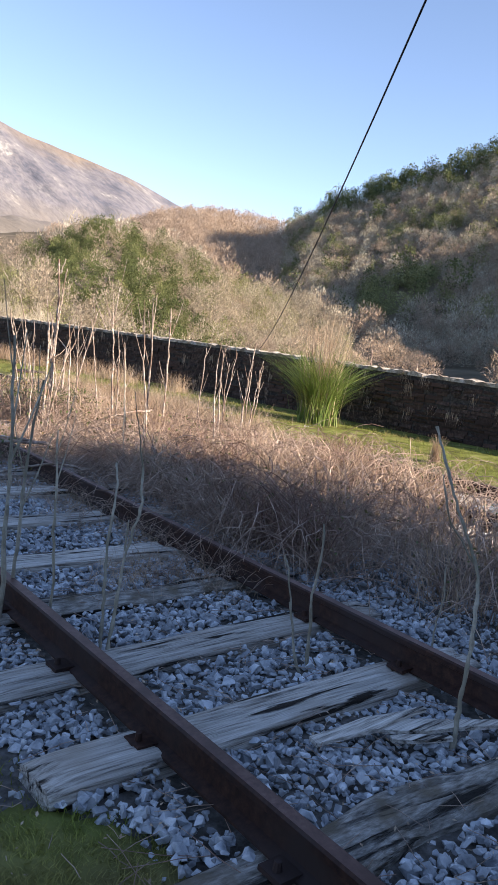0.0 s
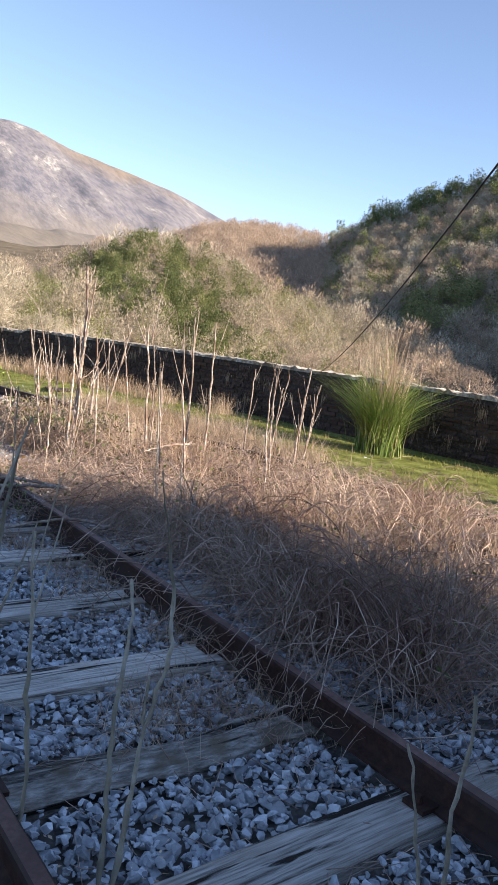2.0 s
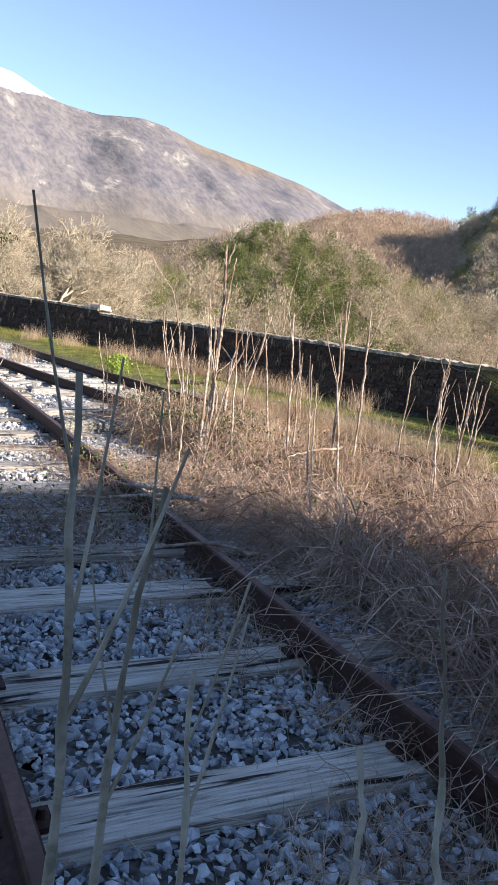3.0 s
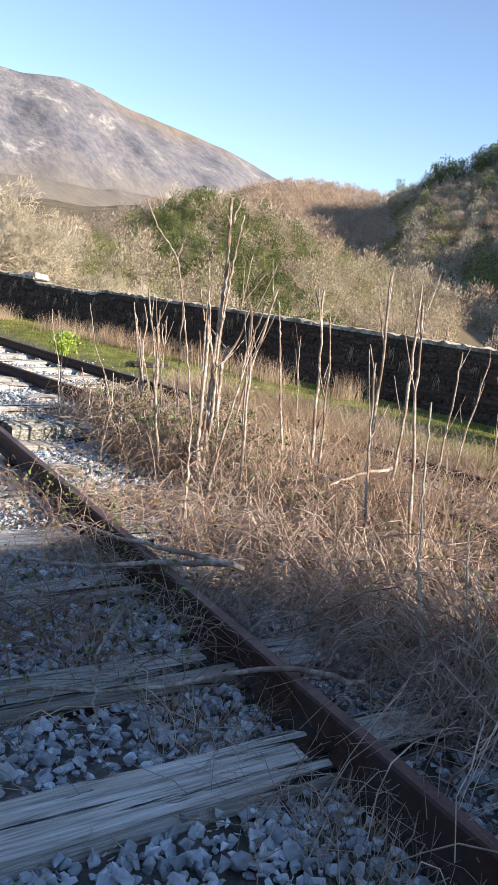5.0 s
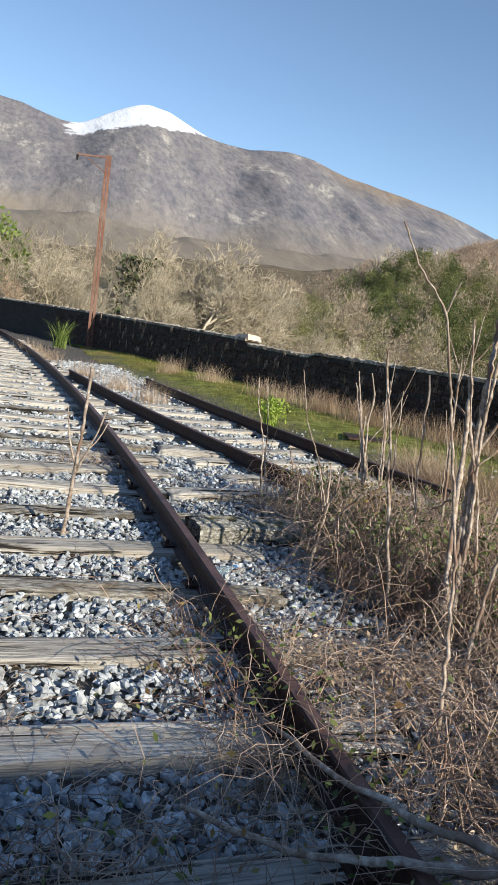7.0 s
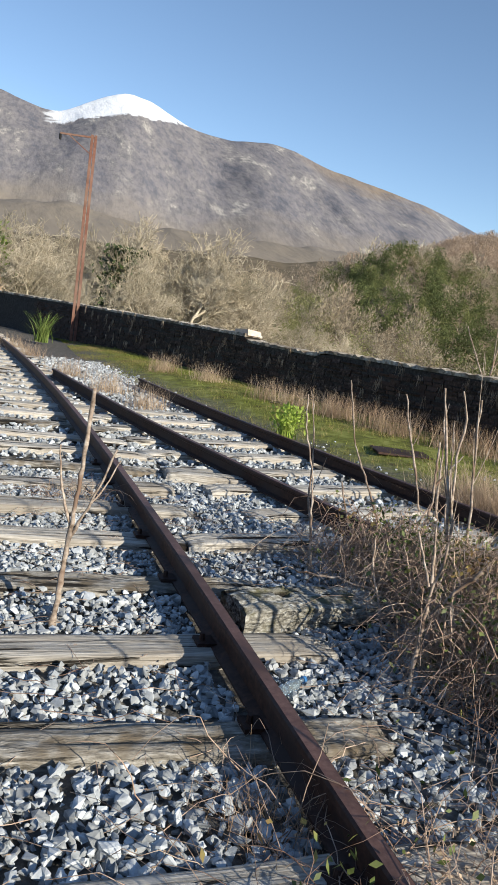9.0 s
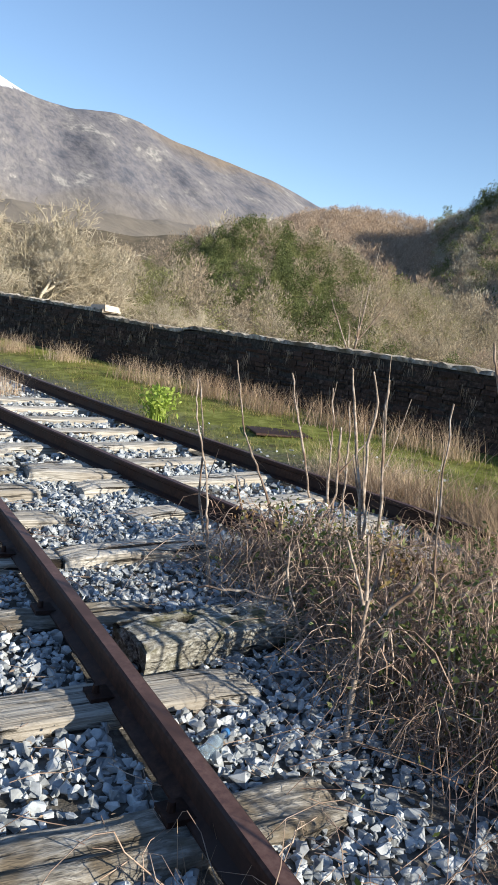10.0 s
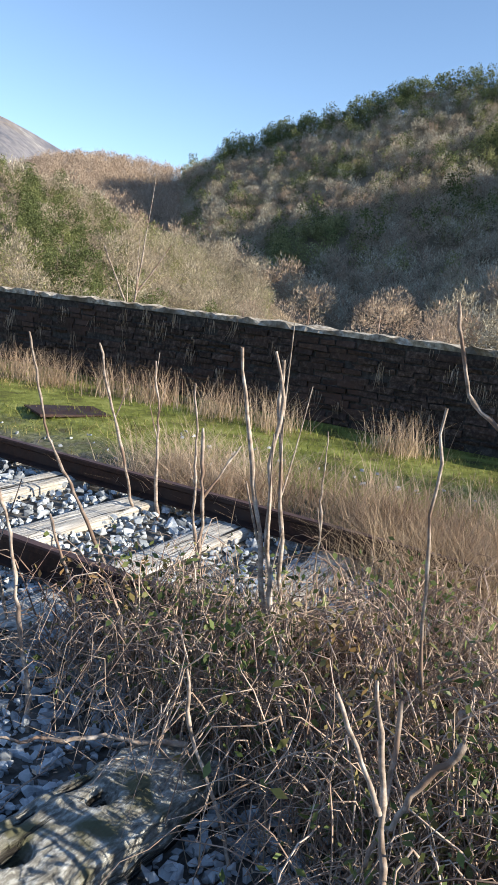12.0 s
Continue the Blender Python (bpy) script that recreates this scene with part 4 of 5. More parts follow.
bent_stem([([(1.62, 10.86, 0.1), (1.63, 10.97, 0.34), (1.64, 11.06, 0.57), (1.58, 11.14, 0.85), (1.56, 11.15, 1.07)], 0.010, 0.005)], knobbly)
bent_stem([([(2.21, 10.96, 0.0), (2.07, 11.14, 0.08), (2.03, 11.29, 0.28), (2.01, 11.38, 0.47)], 0.011, 0.006)], knobbly)
bent_stem([([(2.55, 11.68, 0.05), (2.46, 11.85, 0.37), (2.38, 12.01, 0.65), (2.3, 12.09, 1.13)], 0.011, 0.006)], knobbly)
bent_stem([([(2.46, 10.98, 0.2), (2.53, 11.03, 0.46), (2.56, 11.12, 0.85)], 0.012, 0.007), ([(2.54, 11.06, 0.55), (2.68, 11.0, 0.79)], 0.007, 0.005)], knobbly)
bundle = "pale stem of a tight sapling bundle rising beside the rail"
bent_stem([([(1.93, 8.44, -0.06), (2.0, 8.6, 0.24), (2.1, 8.74, 0.69), (2.15, 8.82, 1.23), (2.17, 8.84, 1.62), (2.1, 8.79, 2.18)], 0.024, 0.016), ([(2.15, 8.82, 1.7), (2.14, 8.8, 1.95), (2.08, 8.78, 2.05)], 0.010, 0.006), ([(2.16, 8.83, 2.0), (2.2, 8.8, 2.2)], 0.010, 0.007)], bundle)
bent_stem([([(1.95, 8.45, -0.03), (2.06, 8.65, 0.43), (2.14, 8.78, 1.0), (2.18, 8.78, 1.7), (2.2, 8.74, 2.07)], 0.018, 0.008)], bundle)
bent_stem([([(1.92, 8.47, -0.03), (2.0, 8.67, 0.45), (2.05, 8.78, 0.98), (2.03, 8.81, 1.37)], 0.019, 0.014)], bundle)
bent_stem([([(1.98, 8.5, -0.05), (2.1, 8.66, 0.62), (2.12, 8.75, 1.07), (2.14, 8.74, 1.39)], 0.014, 0.008), ([(2.11, 8.7, 0.9), (2.25, 8.74, 1.0), (2.35, 8.75, 1.12)], 0.006, 0.004)], bundle)
bent_stem([([(2.12, 8.51, 0.1), (2.13, 8.67, 0.7), (2.07, 8.78, 1.06), (1.98, 8.8, 1.69)], 0.010, 0.006)], bundle)
bent_stem([([(1.69, 7.91, -0.09), (1.77, 8.01, 0.18), (1.85, 8.07, 0.44), (1.95, 8.09, 0.83), (1.98, 8.09, 1.11), (2.03, 8.01, 1.43)], 0.013, 0.007), ([(1.96, 8.09, 0.9), (2.02, 8.1, 1.1), (2.02, 8.09, 1.25)], 0.008, 0.005)], "bowed pale sapling stem leaning out of the brambles")
bent_stem([([(2.65, 8.34, 0.05), (2.66, 8.56, 0.68), (2.64, 8.61, 0.99), (2.56, 8.63, 1.46)], 0.013, 0.007)], "slim pale sapling stem standing in dry grass")
bent_stem([([(1.27, 7.44, 0.22), (1.36, 7.65, 0.67), (1.28, 7.77, 1.33), (1.18, 7.74, 1.65), (1.03, 7.74, 1.8), (0.92, 7.7, 1.94)], 0.010, 0.004), ([(1.18, 7.74, 1.64), (1.19, 7.69, 1.76)], 0.005, 0.003)], "thin sapling stem with a crooked leaning tip")
bent_stem([([(1.47, 5.56, 0.04), (1.5, 5.72, 0.45), (1.52, 5.8, 0.81), (1.5, 5.82, 1.15)], 0.008, 0.005)], "slim grey stem standing alone beside the rail", M_STICK2)
bent_stem([([(1.56, 5.42, 0.04), (1.62, 5.52, 0.31), (1.66, 5.62, 0.63)], 0.007, 0.004)], "slim grey stem standing alone beside the rail", M_STICK2)


def branch(points, r, label):
    """A fallen branch lying over the rail."""
    pts = np.array(points, float)
    t = np.linspace(0, 1, 16)
    u = np.linspace(0, 1, len(pts))
    line = np.stack([np.interp(t, u, pts[:, k]) for k in range(3)], 1)
    line[1:-1] = (line[:-2] + line[1:-1] * 2 + line[2:]) / 4
    line += rng.normal(0, 0.006, line.shape)
    v, q = tubes(line[None], (r * (0.45 + 0.55 * t))[None], 7)
    ob = new("fallen_branch", smooth(raw_mesh("fallen_branch", v, q, 4)))
    ob.data.materials.append(M_STICK)
    return tagged(ob, label, "branch", "fallen branches")


branch([(0.55, 7.75, 0.05), (0.69, 7.08, 0.14), (0.83, 6.81, 0.17), (1.1, 6.6, 0.14)], 0.016, "pale dead branch lying across the rusty rail")
branch([(0.2, 7.12, 0.04), (0.51, 6.76, 0.12), (0.83, 6.62, 0.17), (1.15, 6.55, 0.14)], 0.018, "pale dead branch lying across the rusty rail")
branch([(-0.2, 5.95, 0.02), (0.33, 5.74, 0.06), (0.72, 5.58, 0.17), (1.0, 5.42, 0.12)], 0.013, "thin dead branch lying across sleepers and rail")
branch([(0.0, 5.6, 0.05), (0.2, 6.1, 0.04), (0.45, 6.4, 0.06)], 0.010, "thin dead branch lying on the ballast")
branch([(2.2, 7.24, 0.35), (2.5, 7.3, 0.4), (2.84, 7.37, 0.42)], 0.014, "pale dead branch caught in the brambles")
branch([(2.14, 9.23, 0.26), (2.07, 9.37, 0.25), (1.99, 9.51, 0.24), (1.88, 9.67, 0.22)][::-1], 0.010, "brown dead branch lying through the bramble bush")
branch([(1.62, 9.57, 0.2), (1.72, 9.53, 0.36), (1.82, 9.46, 0.52)], 0.010, "pale dead branch leaning in the bramble bush")
branch([(2.31, 9.61, 0.3), (2.39, 9.55, 0.43), (2.46, 9.44, 0.53)], 0.008, "pale dead branch leaning in the bramble bush")
branch([(1.34, 10.63, 0.1), (1.54, 10.51, 0.1), (1.81, 10.28, 0.1)], 0.009, "thin dead branch lying beside the split timber")
branch([(2.23, 9.85, 0.1), (2.28, 9.75, 0.22), (2.32, 9.65, 0.34)], 0.014, "pale dead branch caught in the brambles")


# ---- dry grass, brambles, lawn ----
def thicket_points(n):
    """Places in the overgrown strip between the two tracks and round the siding."""
    out = []
    while len(out) < n:
        y = rng.uniform(-2.5, 12.2)
        x = rng.uniform(1.0, 4.6)
        if y > 8 and x < 1.85:
            continue
        edge0 = 1.15 + 0.25 * noise.noise((y * 1.3, 0.3, 1)) + (0.35 if y > 8.6 else 0) + (0.25 if y > 10.6 else 0) + 0.75 * min(1.0, max(0.0, (2.8 - y) / 0.8)) + 0.4 * min(1.0, max(0.0, 1.6 - abs(y - 5.6)))
        edge1 = float(near2(y)) + (0.4 if y < 11 else -0.2)
        if y > 10.8:
            edge1 = 2.3 if y < 11.5 else 0.0
        if 5.0 < y < 9.5:
            edge1 += 0.7
        if not edge0 < x < edge1:
            continue
        if y < 3.4 and x > float(near2(y)) - 0.8:
            continue
        if noise.noise((x * 0.9, y * 0.9, 7)) < -0.42:
            continue
        out.append((x, y))
    return np.array(out)


def stuff(name, data, material, label, category):
    v, q = data
    ob = part(name, raw_mesh(name, v, q, 4), material)
    return tagged(ob, label, category, kind="stuff")


def clump(points, n, spread, h, lean, w):
    pts = points[rng.integers(0, len(points), n)] + rng.normal(0, spread, (n, 2))
    base = np.column_stack([pts, platform_z(pts[:, 0], pts[:, 1]) - 0.02])
    hh = rng.uniform(*h, n)
    return blades(base, hh, hh * rng.uniform(*lean, n), rng.uniform(*w, n))


seeds = thicket_points(420)
low = seeds[seeds[:, 1] > 5.2]
high = seeds[seeds[:, 1] <= 5.6]
back = seeds[(seeds[:, 1] > 4.0) & (seeds[:, 0] > 2.2)]
stuff("dry_grass", clump(high, 5200, 0.10, (0.2, 0.66), (0.02, 0.6), (0.002, 0.0042)), M_MAUVE, "greyish mauve dry twiggy growth beside the rail", "dry grass")
stuff("dry_grass", clump(high, 2000, 0.15, (0.25, 0.72), (0.02, 0.6), (0.002, 0.004)), M_DRY, "pale straw stems standing in the bramble thicket", "dry grass")
stuff("dry_grass", clump(back, 8000, 0.13, (0.2, 0.62), (0.05, 0.8), (0.0024, 0.0055)), M_DRY, "straw-coloured dry grass standing between the tracks", "dry grass")
stuff("dry_grass", clump(low, 6500, 0.13, (0.08, 0.36), (0.2, 1.2), (0.0016, 0.0036)), M_DRY, "tangled tan dry grass between the tracks", "dry grass")
verge = np.array([(4.17, 13.07), (4.4, 12.3), (4.65, 11.58), (4.83, 10.84), (4.7, 10.2), (5.0, 9.6), (5.1, 9.0), (4.2, 12.6), (5.2, 10.3), (5.3, 8.4)])
stuff("dry_grass", clump(verge, 8000, 0.22, (0.14, 0.5), (0.3, 1.3), (0.0018, 0.0038)), M_DRY, "pale dry grass strip along the siding rail", "dry grass")
bush = np.array([(4.2, 11.1), (3.95, 10.8), (3.85, 10.5), (4.1, 10.3), (4.4, 10.7), (3.8, 10.1), (4.3, 10.0), (3.7, 9.7), (4.2, 9.5), (4.6, 11.2), (3.9, 9.2)])
stuff("dry_grass", clump(bush, 7500, 0.17, (0.2, 0.56), (0.3, 1.3), (0.0014, 0.003)), M_MAUVE, "arching pinkish tan dry bush hanging over the siding rail", "dry grass")
tufts = np.array([(1.0, 21.3), (1.88, 17.9), (4.4, 19.6), (4.7, 19.1), (5.3, 17.2), (5.5, 16.7), (5.8, 15.9), (6.0, 15.4), (6.2, 14.6), (6.3, 13.9), (5.0, 18.3), (3.2, 23.3), (3.9, 22.0), (1.5, 19.5), (0.4, 24.5), (0.0, 26.5), (5.1, 18.0), (6.7, 12.6)])
stuff("dry_grass", clump(tufts, 6000, 0.17, (0.16, 0.5), (0.1, 0.8), (0.002, 0.004)), M_DRY, "straw-coloured dry tufts along the wall and rails", "dry grass")
inner = np.array([(0.1, 3.1), (0.4, 3.25), (0.55, 2.9), (0.4, 5.6), (0.2, 6.4), (0.5, 7.3), (0.6, 8.6), (0.45, 4.5), (-0.2, 6.9), (-0.5, 7.7), (0.3, 12.4), (0.65, 3.9), (0.6, 5.0), (0.9, 3.0)])
stuff("dry_grass", clump(inner, 4200, 0.14, (0.06, 0.24), (0.2, 1.0), (0.001, 0.0025)), M_DRY, "thin dry weeds among the ballast", "dry grass")


def arcs(points, n, length, height, r):
    """Arching bramble runners."""
    k = 8
    s = np.linspace(0, 1, k)
    b = points[rng.integers(0, len(points), n)] + rng.normal(0, 0.15, (n, 2))
    a = rng.uniform(0, 2 * math.pi, n)
    L = rng.uniform(*length, n)
    H = rng.uniform(*height, n)
    e = rng.uniform(0.0, 0.8, n)
    line = np.zeros((n, k, 3))
    line[..., 0] = b[:, 0, None] + np.cos(a)[:, None] * L[:, None] * s
    line[..., 1] = b[:, 1, None] + np.sin(a)[:, None] * L[:, None] * s
    line[..., 2] = -0.06 + H[:, None] * np.sin(np.pi * s[None] * (1 - 0.5 * e[:, None])) + 0.02
    line += np.cumsum(rng.normal(0, 0.019, line.shape), 1)
    rad = rng.uniform(*r, n)[:, None] * (1 - 0.6 * s)[None]
    return tubes(line, rad, 3)


stuff("brambles", arcs(high, 3000, (0.3, 1.2), (0.12, 0.62), (0.0022, 0.006)), M_TWIG, "dense brown leafless bramble thicket between the tracks", "brambles")
stuff("brambles", arcs(low, 4200, (0.2, 0.8), (0.06, 0.38), (0.0016, 0.0046)), M_TWIG, "low brown bramble tangle along the rail", "brambles")
right_bush = np.array([(1.95, 9.3), (2.0, 9.6), (2.2, 9.4), (2.3, 10.0), (2.1, 10.4), (2.4, 10.5), (2.15, 10.9), (2.1, 8.9), (2.6, 9.2), (3.0, 10.2), (2.3, 8.5), (2.9, 9.6)])
stuff("brambles", arcs(right_bush, 3200, (0.15, 0.55), (0.06, 0.46), (0.0016, 0.0046)), M_TWIG, "brown bramble bush with some leaves beside the track", "brambles")
stuff("dry_grass", clump(right_bush, 3600, 0.2, (0.1, 0.46), (0.2, 1.1), (0.0015, 0.0032)), M_DRY, "thin straw grass grown through the bramble bush", "dry grass")
front = seeds[(seeds[:, 0] < 1.9) & (seeds[:, 1] > 1.4) & (seeds[:, 1] < 6.6)]
stuff("brambles", arcs(front, 1500, (0.3, 0.95), (0.12, 0.5), (0.0018, 0.0044)), M_TWIG, "dark bramble runners leaning over the rail", "brambles")
stuff("brambles", arcs(inner, 420, (0.2, 0.6), (0.04, 0.2), (0.0012, 0.003)), M_TWIG, "thin bramble runners creeping over the sleepers", "brambles")


def leaves(points, n, zr, size, spread):
    p = points[rng.integers(0, len(points), n)] + rng.normal(0, spread, (n, 2))
    c = np.column_stack([p, rng.uniform(*zr, n)])
    R = turn_matrices(n)
    shape = np.array([(-1, 0, 0), (0, -0.55, 0.1), (1.1, 0, 0.0), (0, 0.55, 0.1)])
    v = np.einsum("nij,vj->nvi", R, shape) * rng.uniform(*size, n)[:, None, None] + c[:, None]
    return v.reshape(-1, 3), np.arange(n * 4).reshape(-1, 4)


stuff("bramble_leaves", leaves(right_bush, 6500, (0.0, 0.42), (0.008, 0.022), 0.2), M_LEAF, "small green and brown bramble leaves on the bush", "leaves")
stuff("bramble_leaves", leaves(seeds, 3600, (0.0, 0.38), (0.010, 0.024), 0.14), M_LEAF, "scattered small leaves in the dry thicket", "leaves")

# creeping brambles and litter over the near rail and the strip beside it
strip = np.column_stack([rng.uniform(0.95, 1.75, 60), rng.uniform(5.3, 8.3, 60)])
creep = np.array([(0.62, 6.3), (0.55, 6.7), (0.75, 7.0), (0.7, 7.4), (0.5, 7.7), (0.85, 7.7), (0.2, 6.2), (-0.1, 6.35), (0.35, 6.0), (-0.3, 6.0), (0.9, 6.4), (0.6, 8.0), (0.1, 6.9), (0.9, 8.3), (-0.45, 6.5)])
stuff("brambles", arcs(strip, 1100, (0.12, 0.5), (0.02, 0.16), (0.0012, 0.003)), M_TWIG, "flattened brown bramble litter beside the rail", "brambles")
stuff("brambles", arcs(creep, 520, (0.2, 0.75), (0.05, 0.3), (0.0012, 0.003)), M_TWIG, "thin thorny runners creeping over the rusty rail", "brambles")
stuff("bramble_leaves", leaves(creep, 900, (0.0, 0.26), (0.008, 0.02), 0.17), M_LEAF, "small green and brown leaves on the creeping brambles", "leaves")
stuff("leaf_litter", leaves(strip, 4200, (-0.06, 0.05), (0.008, 0.02), 0.15), M_DRY, "fallen tan leaves covering the ballast edge", "leaf litter")

# dead stems hanging on the wall
hang = []
for i in range(150):
    yy = rng.uniform(4.5, 31)
    c, d, n = wall_frame(yy)
    zz = rng.uniform(0.3, top_z(yy) - 0.03)
    hang.append((c.x + n.x * 0.03, c.y + n.y * 0.03, zz))
hang = np.array(hang)
k = 2600
b = hang[rng.integers(0, len(hang), k)] + rng.normal(0, 0.05, (k, 3)) * np.array([0.2, 1, 0.6])
hh = rng.uniform(0.06, 0.24, k)
stuff("wall_stems", blades(b, -hh, hh * rng.uniform(0.1, 0.5, k), rng.uniform(0.0022, 0.005, k)), M_DRY, "tufts of dead pale stems hanging on the wall", "dry stems")

# lawn between the siding and the wall
y = rng.uniform(-2, 33, 76000)
x = near2(y) + 1.75 + rng.random(len(y)) * (wall_x(y) - near2(y) - 1.85)
mask = np.array([noise.noise((a * 0.8, b * 0.8, 3)) > -0.16 + 0.2 * rng.normal() for a, b in zip(x, y)])
x, y = x[mask], y[mask]
base = np.column_stack([x, y, platform_z(x, y) - 0.01])
hh = 0.02 + 0.08 * rng.random(len(x)) ** 2
stuff("lawn_grass", blades(base, hh, hh * rng.uniform(0.3, 1.1, len(x)), rng.uniform(0.003, 0.006, len(x)), steps=2), M_GREEN, "short bright green mossy grass before the wall", "grass")
p = scatter(16000, -3.4, -1.0, -1.5, 3.0)
mask = np.array([noise.noise((a * 1.6, b * 1.6, 5)) > 0.1 - (0.55 if a < -1.2 else 0) for a, b in p])
p = p[mask]
hh = rng.uniform(0.015, 0.045, len(p))
stuff("lawn_grass", blades(np.column_stack([p, platform_z(p[:, 0], p[:, 1]) - 0.005]), hh, hh * 0.8, np.full(len(p), 0.003), steps=2), M_GREEN, "mossy green turf beside the ballast", "grass")

# a cushion of moss beside the first sleeper ends
bm = bmesh.new()
bmesh.ops.create_grid(bm, x_segments=40, y_segments=44, size=1.0)
for v in bm.verts:
    d = math.hypot(v.co.x, v.co.y)
    v.co.x, v.co.y = v.co.x * 0.5 - 1.42, v.co.y * 0.55 + 0.92
    v.co.z = -0.10 + 0.085 * max(0.0, 1 - d * d) + 0.022 * noise.noise(v.co * 9) + 0.012 * noise.noise(v.co * 30)
moss_me = bpy.data.meshes.new("moss")
bm.to_mesh(moss_me)
bm.free()
tagged(part("moss", smooth(moss_me), M_GREEN), "soft green moss cushion beside the sleeper ends", "moss", kind="stuff")
p = np.column_stack([rng.normal(-1.42, 0.22, 6000), rng.normal(0.92, 0.25, 6000)])
d2 = ((p[:, 0] + 1.42) / 0.5) ** 2 + ((p[:, 1] - 0.92) / 0.55) ** 2
p, d2 = p[d2 < 0.9], d2[d2 < 0.9]
hh = rng.uniform(0.012, 0.04, len(p))
stuff("moss_blades", blades(np.column_stack([p, -0.105 + 0.085 * (1 - d2)]), hh, hh * 0.8, np.full(len(p), 0.0022), steps=2), M_GREEN, "short green moss and grass blades beside the sleepers", "grass")


def tuft(at, n, h, spread, lean, w, material, name, label, category):
    a = rng.uniform(0, 6.28, n)
    r = np.abs(rng.normal(0, spread, n))
    base = np.column_stack([np.cos(a) * r, np.sin(a) * r, np.zeros(n)])
    hh = rng.uniform(*h, n)
    v, q = blades(base, hh, hh * rng.uniform(*lean, n), rng.uniform(*w, n), bend=0.9, steps=5)
    ob = thing(name, label, category, at=at)
    part("leaves", raw_mesh("leaves", v, q, 4), material, ob)
    return ob


reed = tuft((7.15, 8.75, 0.08), 1500, (0.7, 1.5), 0.16, (0.25, 0.95), (0.006, 0.012), M_REED, "reed_clump", "large green arching reed clump with straw plumes", "reed clump")
v, q = blades(np.column_stack([rng.normal(0, 0.14, (220, 2)), np.zeros(220)]), rng.uniform(1.5, 2.1, 220), rng.uniform(0.1, 0.55, 220), rng.uniform(0.004, 0.007, 220), steps=4)
part("straw_plume", raw_mesh("straw_plume", v, q, 4), M_DRY, reed, "straw-yellow dry stems")
small = tuft((3.3, 15.75, 0.05), 160, (0.12, 0.4), 0.06, (0.2, 0.9), (0.006, 0.012), M_WEED, "green_weed", "bright green leafy weed growing between the rails", "weed")
v, q = leaves(np.array([(0.0, 0.0)]), 260, (0.12, 0.42), (0.02, 0.045), 0.1)
part("leaf_crown", raw_mesh("leaf_crown", v, q, 4), M_WEED, small)
tuft((6.4, 5.6, 0.08), 140, (0.2, 0.42), 0.05, (0.1, 0.5), (0.003, 0.006), M_DRY, "dry_weed", "small straw weed on the lawn", "weed")
tuft((0.9, 29.0, 0.0), 160, (0.4, 1.0), 0.12, (0.2, 0.7), (0.008, 0.014), M_REED, "green_weed", "green leafy weed by the far rails", "weed")

bm = bmesh.new()
box(bm, -0.35, 0.35, -0.25, 0.25, -0.012, 0.008, 0.004)
plate = tagged(part("rusty_plate", bm, M_RAIL), "flat rusty brown metal plate lying on the grass", "metal plate")
plate.matrix_basis = pose(4.62, 15.1, float(platform_z(4.62, 15.1)) + 0.004, 0, 0, -15)


# leaf litter and broken twigs on the ballast
p = scatter(4200, -1.5, 1.7, -1.0, 12.5)
R = turn_matrices(len(p))
R[:, 2, :] *= 0.35
shape = np.array([(-1, 0, 0), (0, -0.45, 0.1), (1.1, 0, 0), (0, 0.45, 0.1)])
v = np.einsum("nij,vj->nvi", R, shape) * rng.uniform(0.006, 0.017, len(p))[:, None, None] + np.column_stack([p, rng.uniform(-0.035, -0.012, len(p))])[:, None]
stuff("leaf_litter", (v.reshape(-1, 3), np.arange(len(p) * 4).reshape(-1, 4)), M_DRY, "dry brown leaf litter scattered on the ballast", "leaf litter")
n = 1500
p = scatter(n, -1.5, 1.7, -1.0, 12.5)
a = rng.uniform(0, 6.28, n)
L = rng.uniform(0.05, 0.3, n)
t = np.linspace(0, 1, 4)
line = np.zeros((n, 4, 3))
line[..., 0] = p[:, 0, None] + np.cos(a)[:, None] * L[:, None] * t
line[..., 1] = p[:, 1, None] + np.sin(a)[:, None] * L[:, None] * t
line[..., 2] = rng.uniform(-0.03, 0.0, n)[:, None] + rng.normal(0, 0.006, (n, 4))
stuff("broken_twigs", tubes(line, np.full((n, 4), 0.0016), 3), M_TWIG, "thin broken twigs littering the ballast", "twigs")


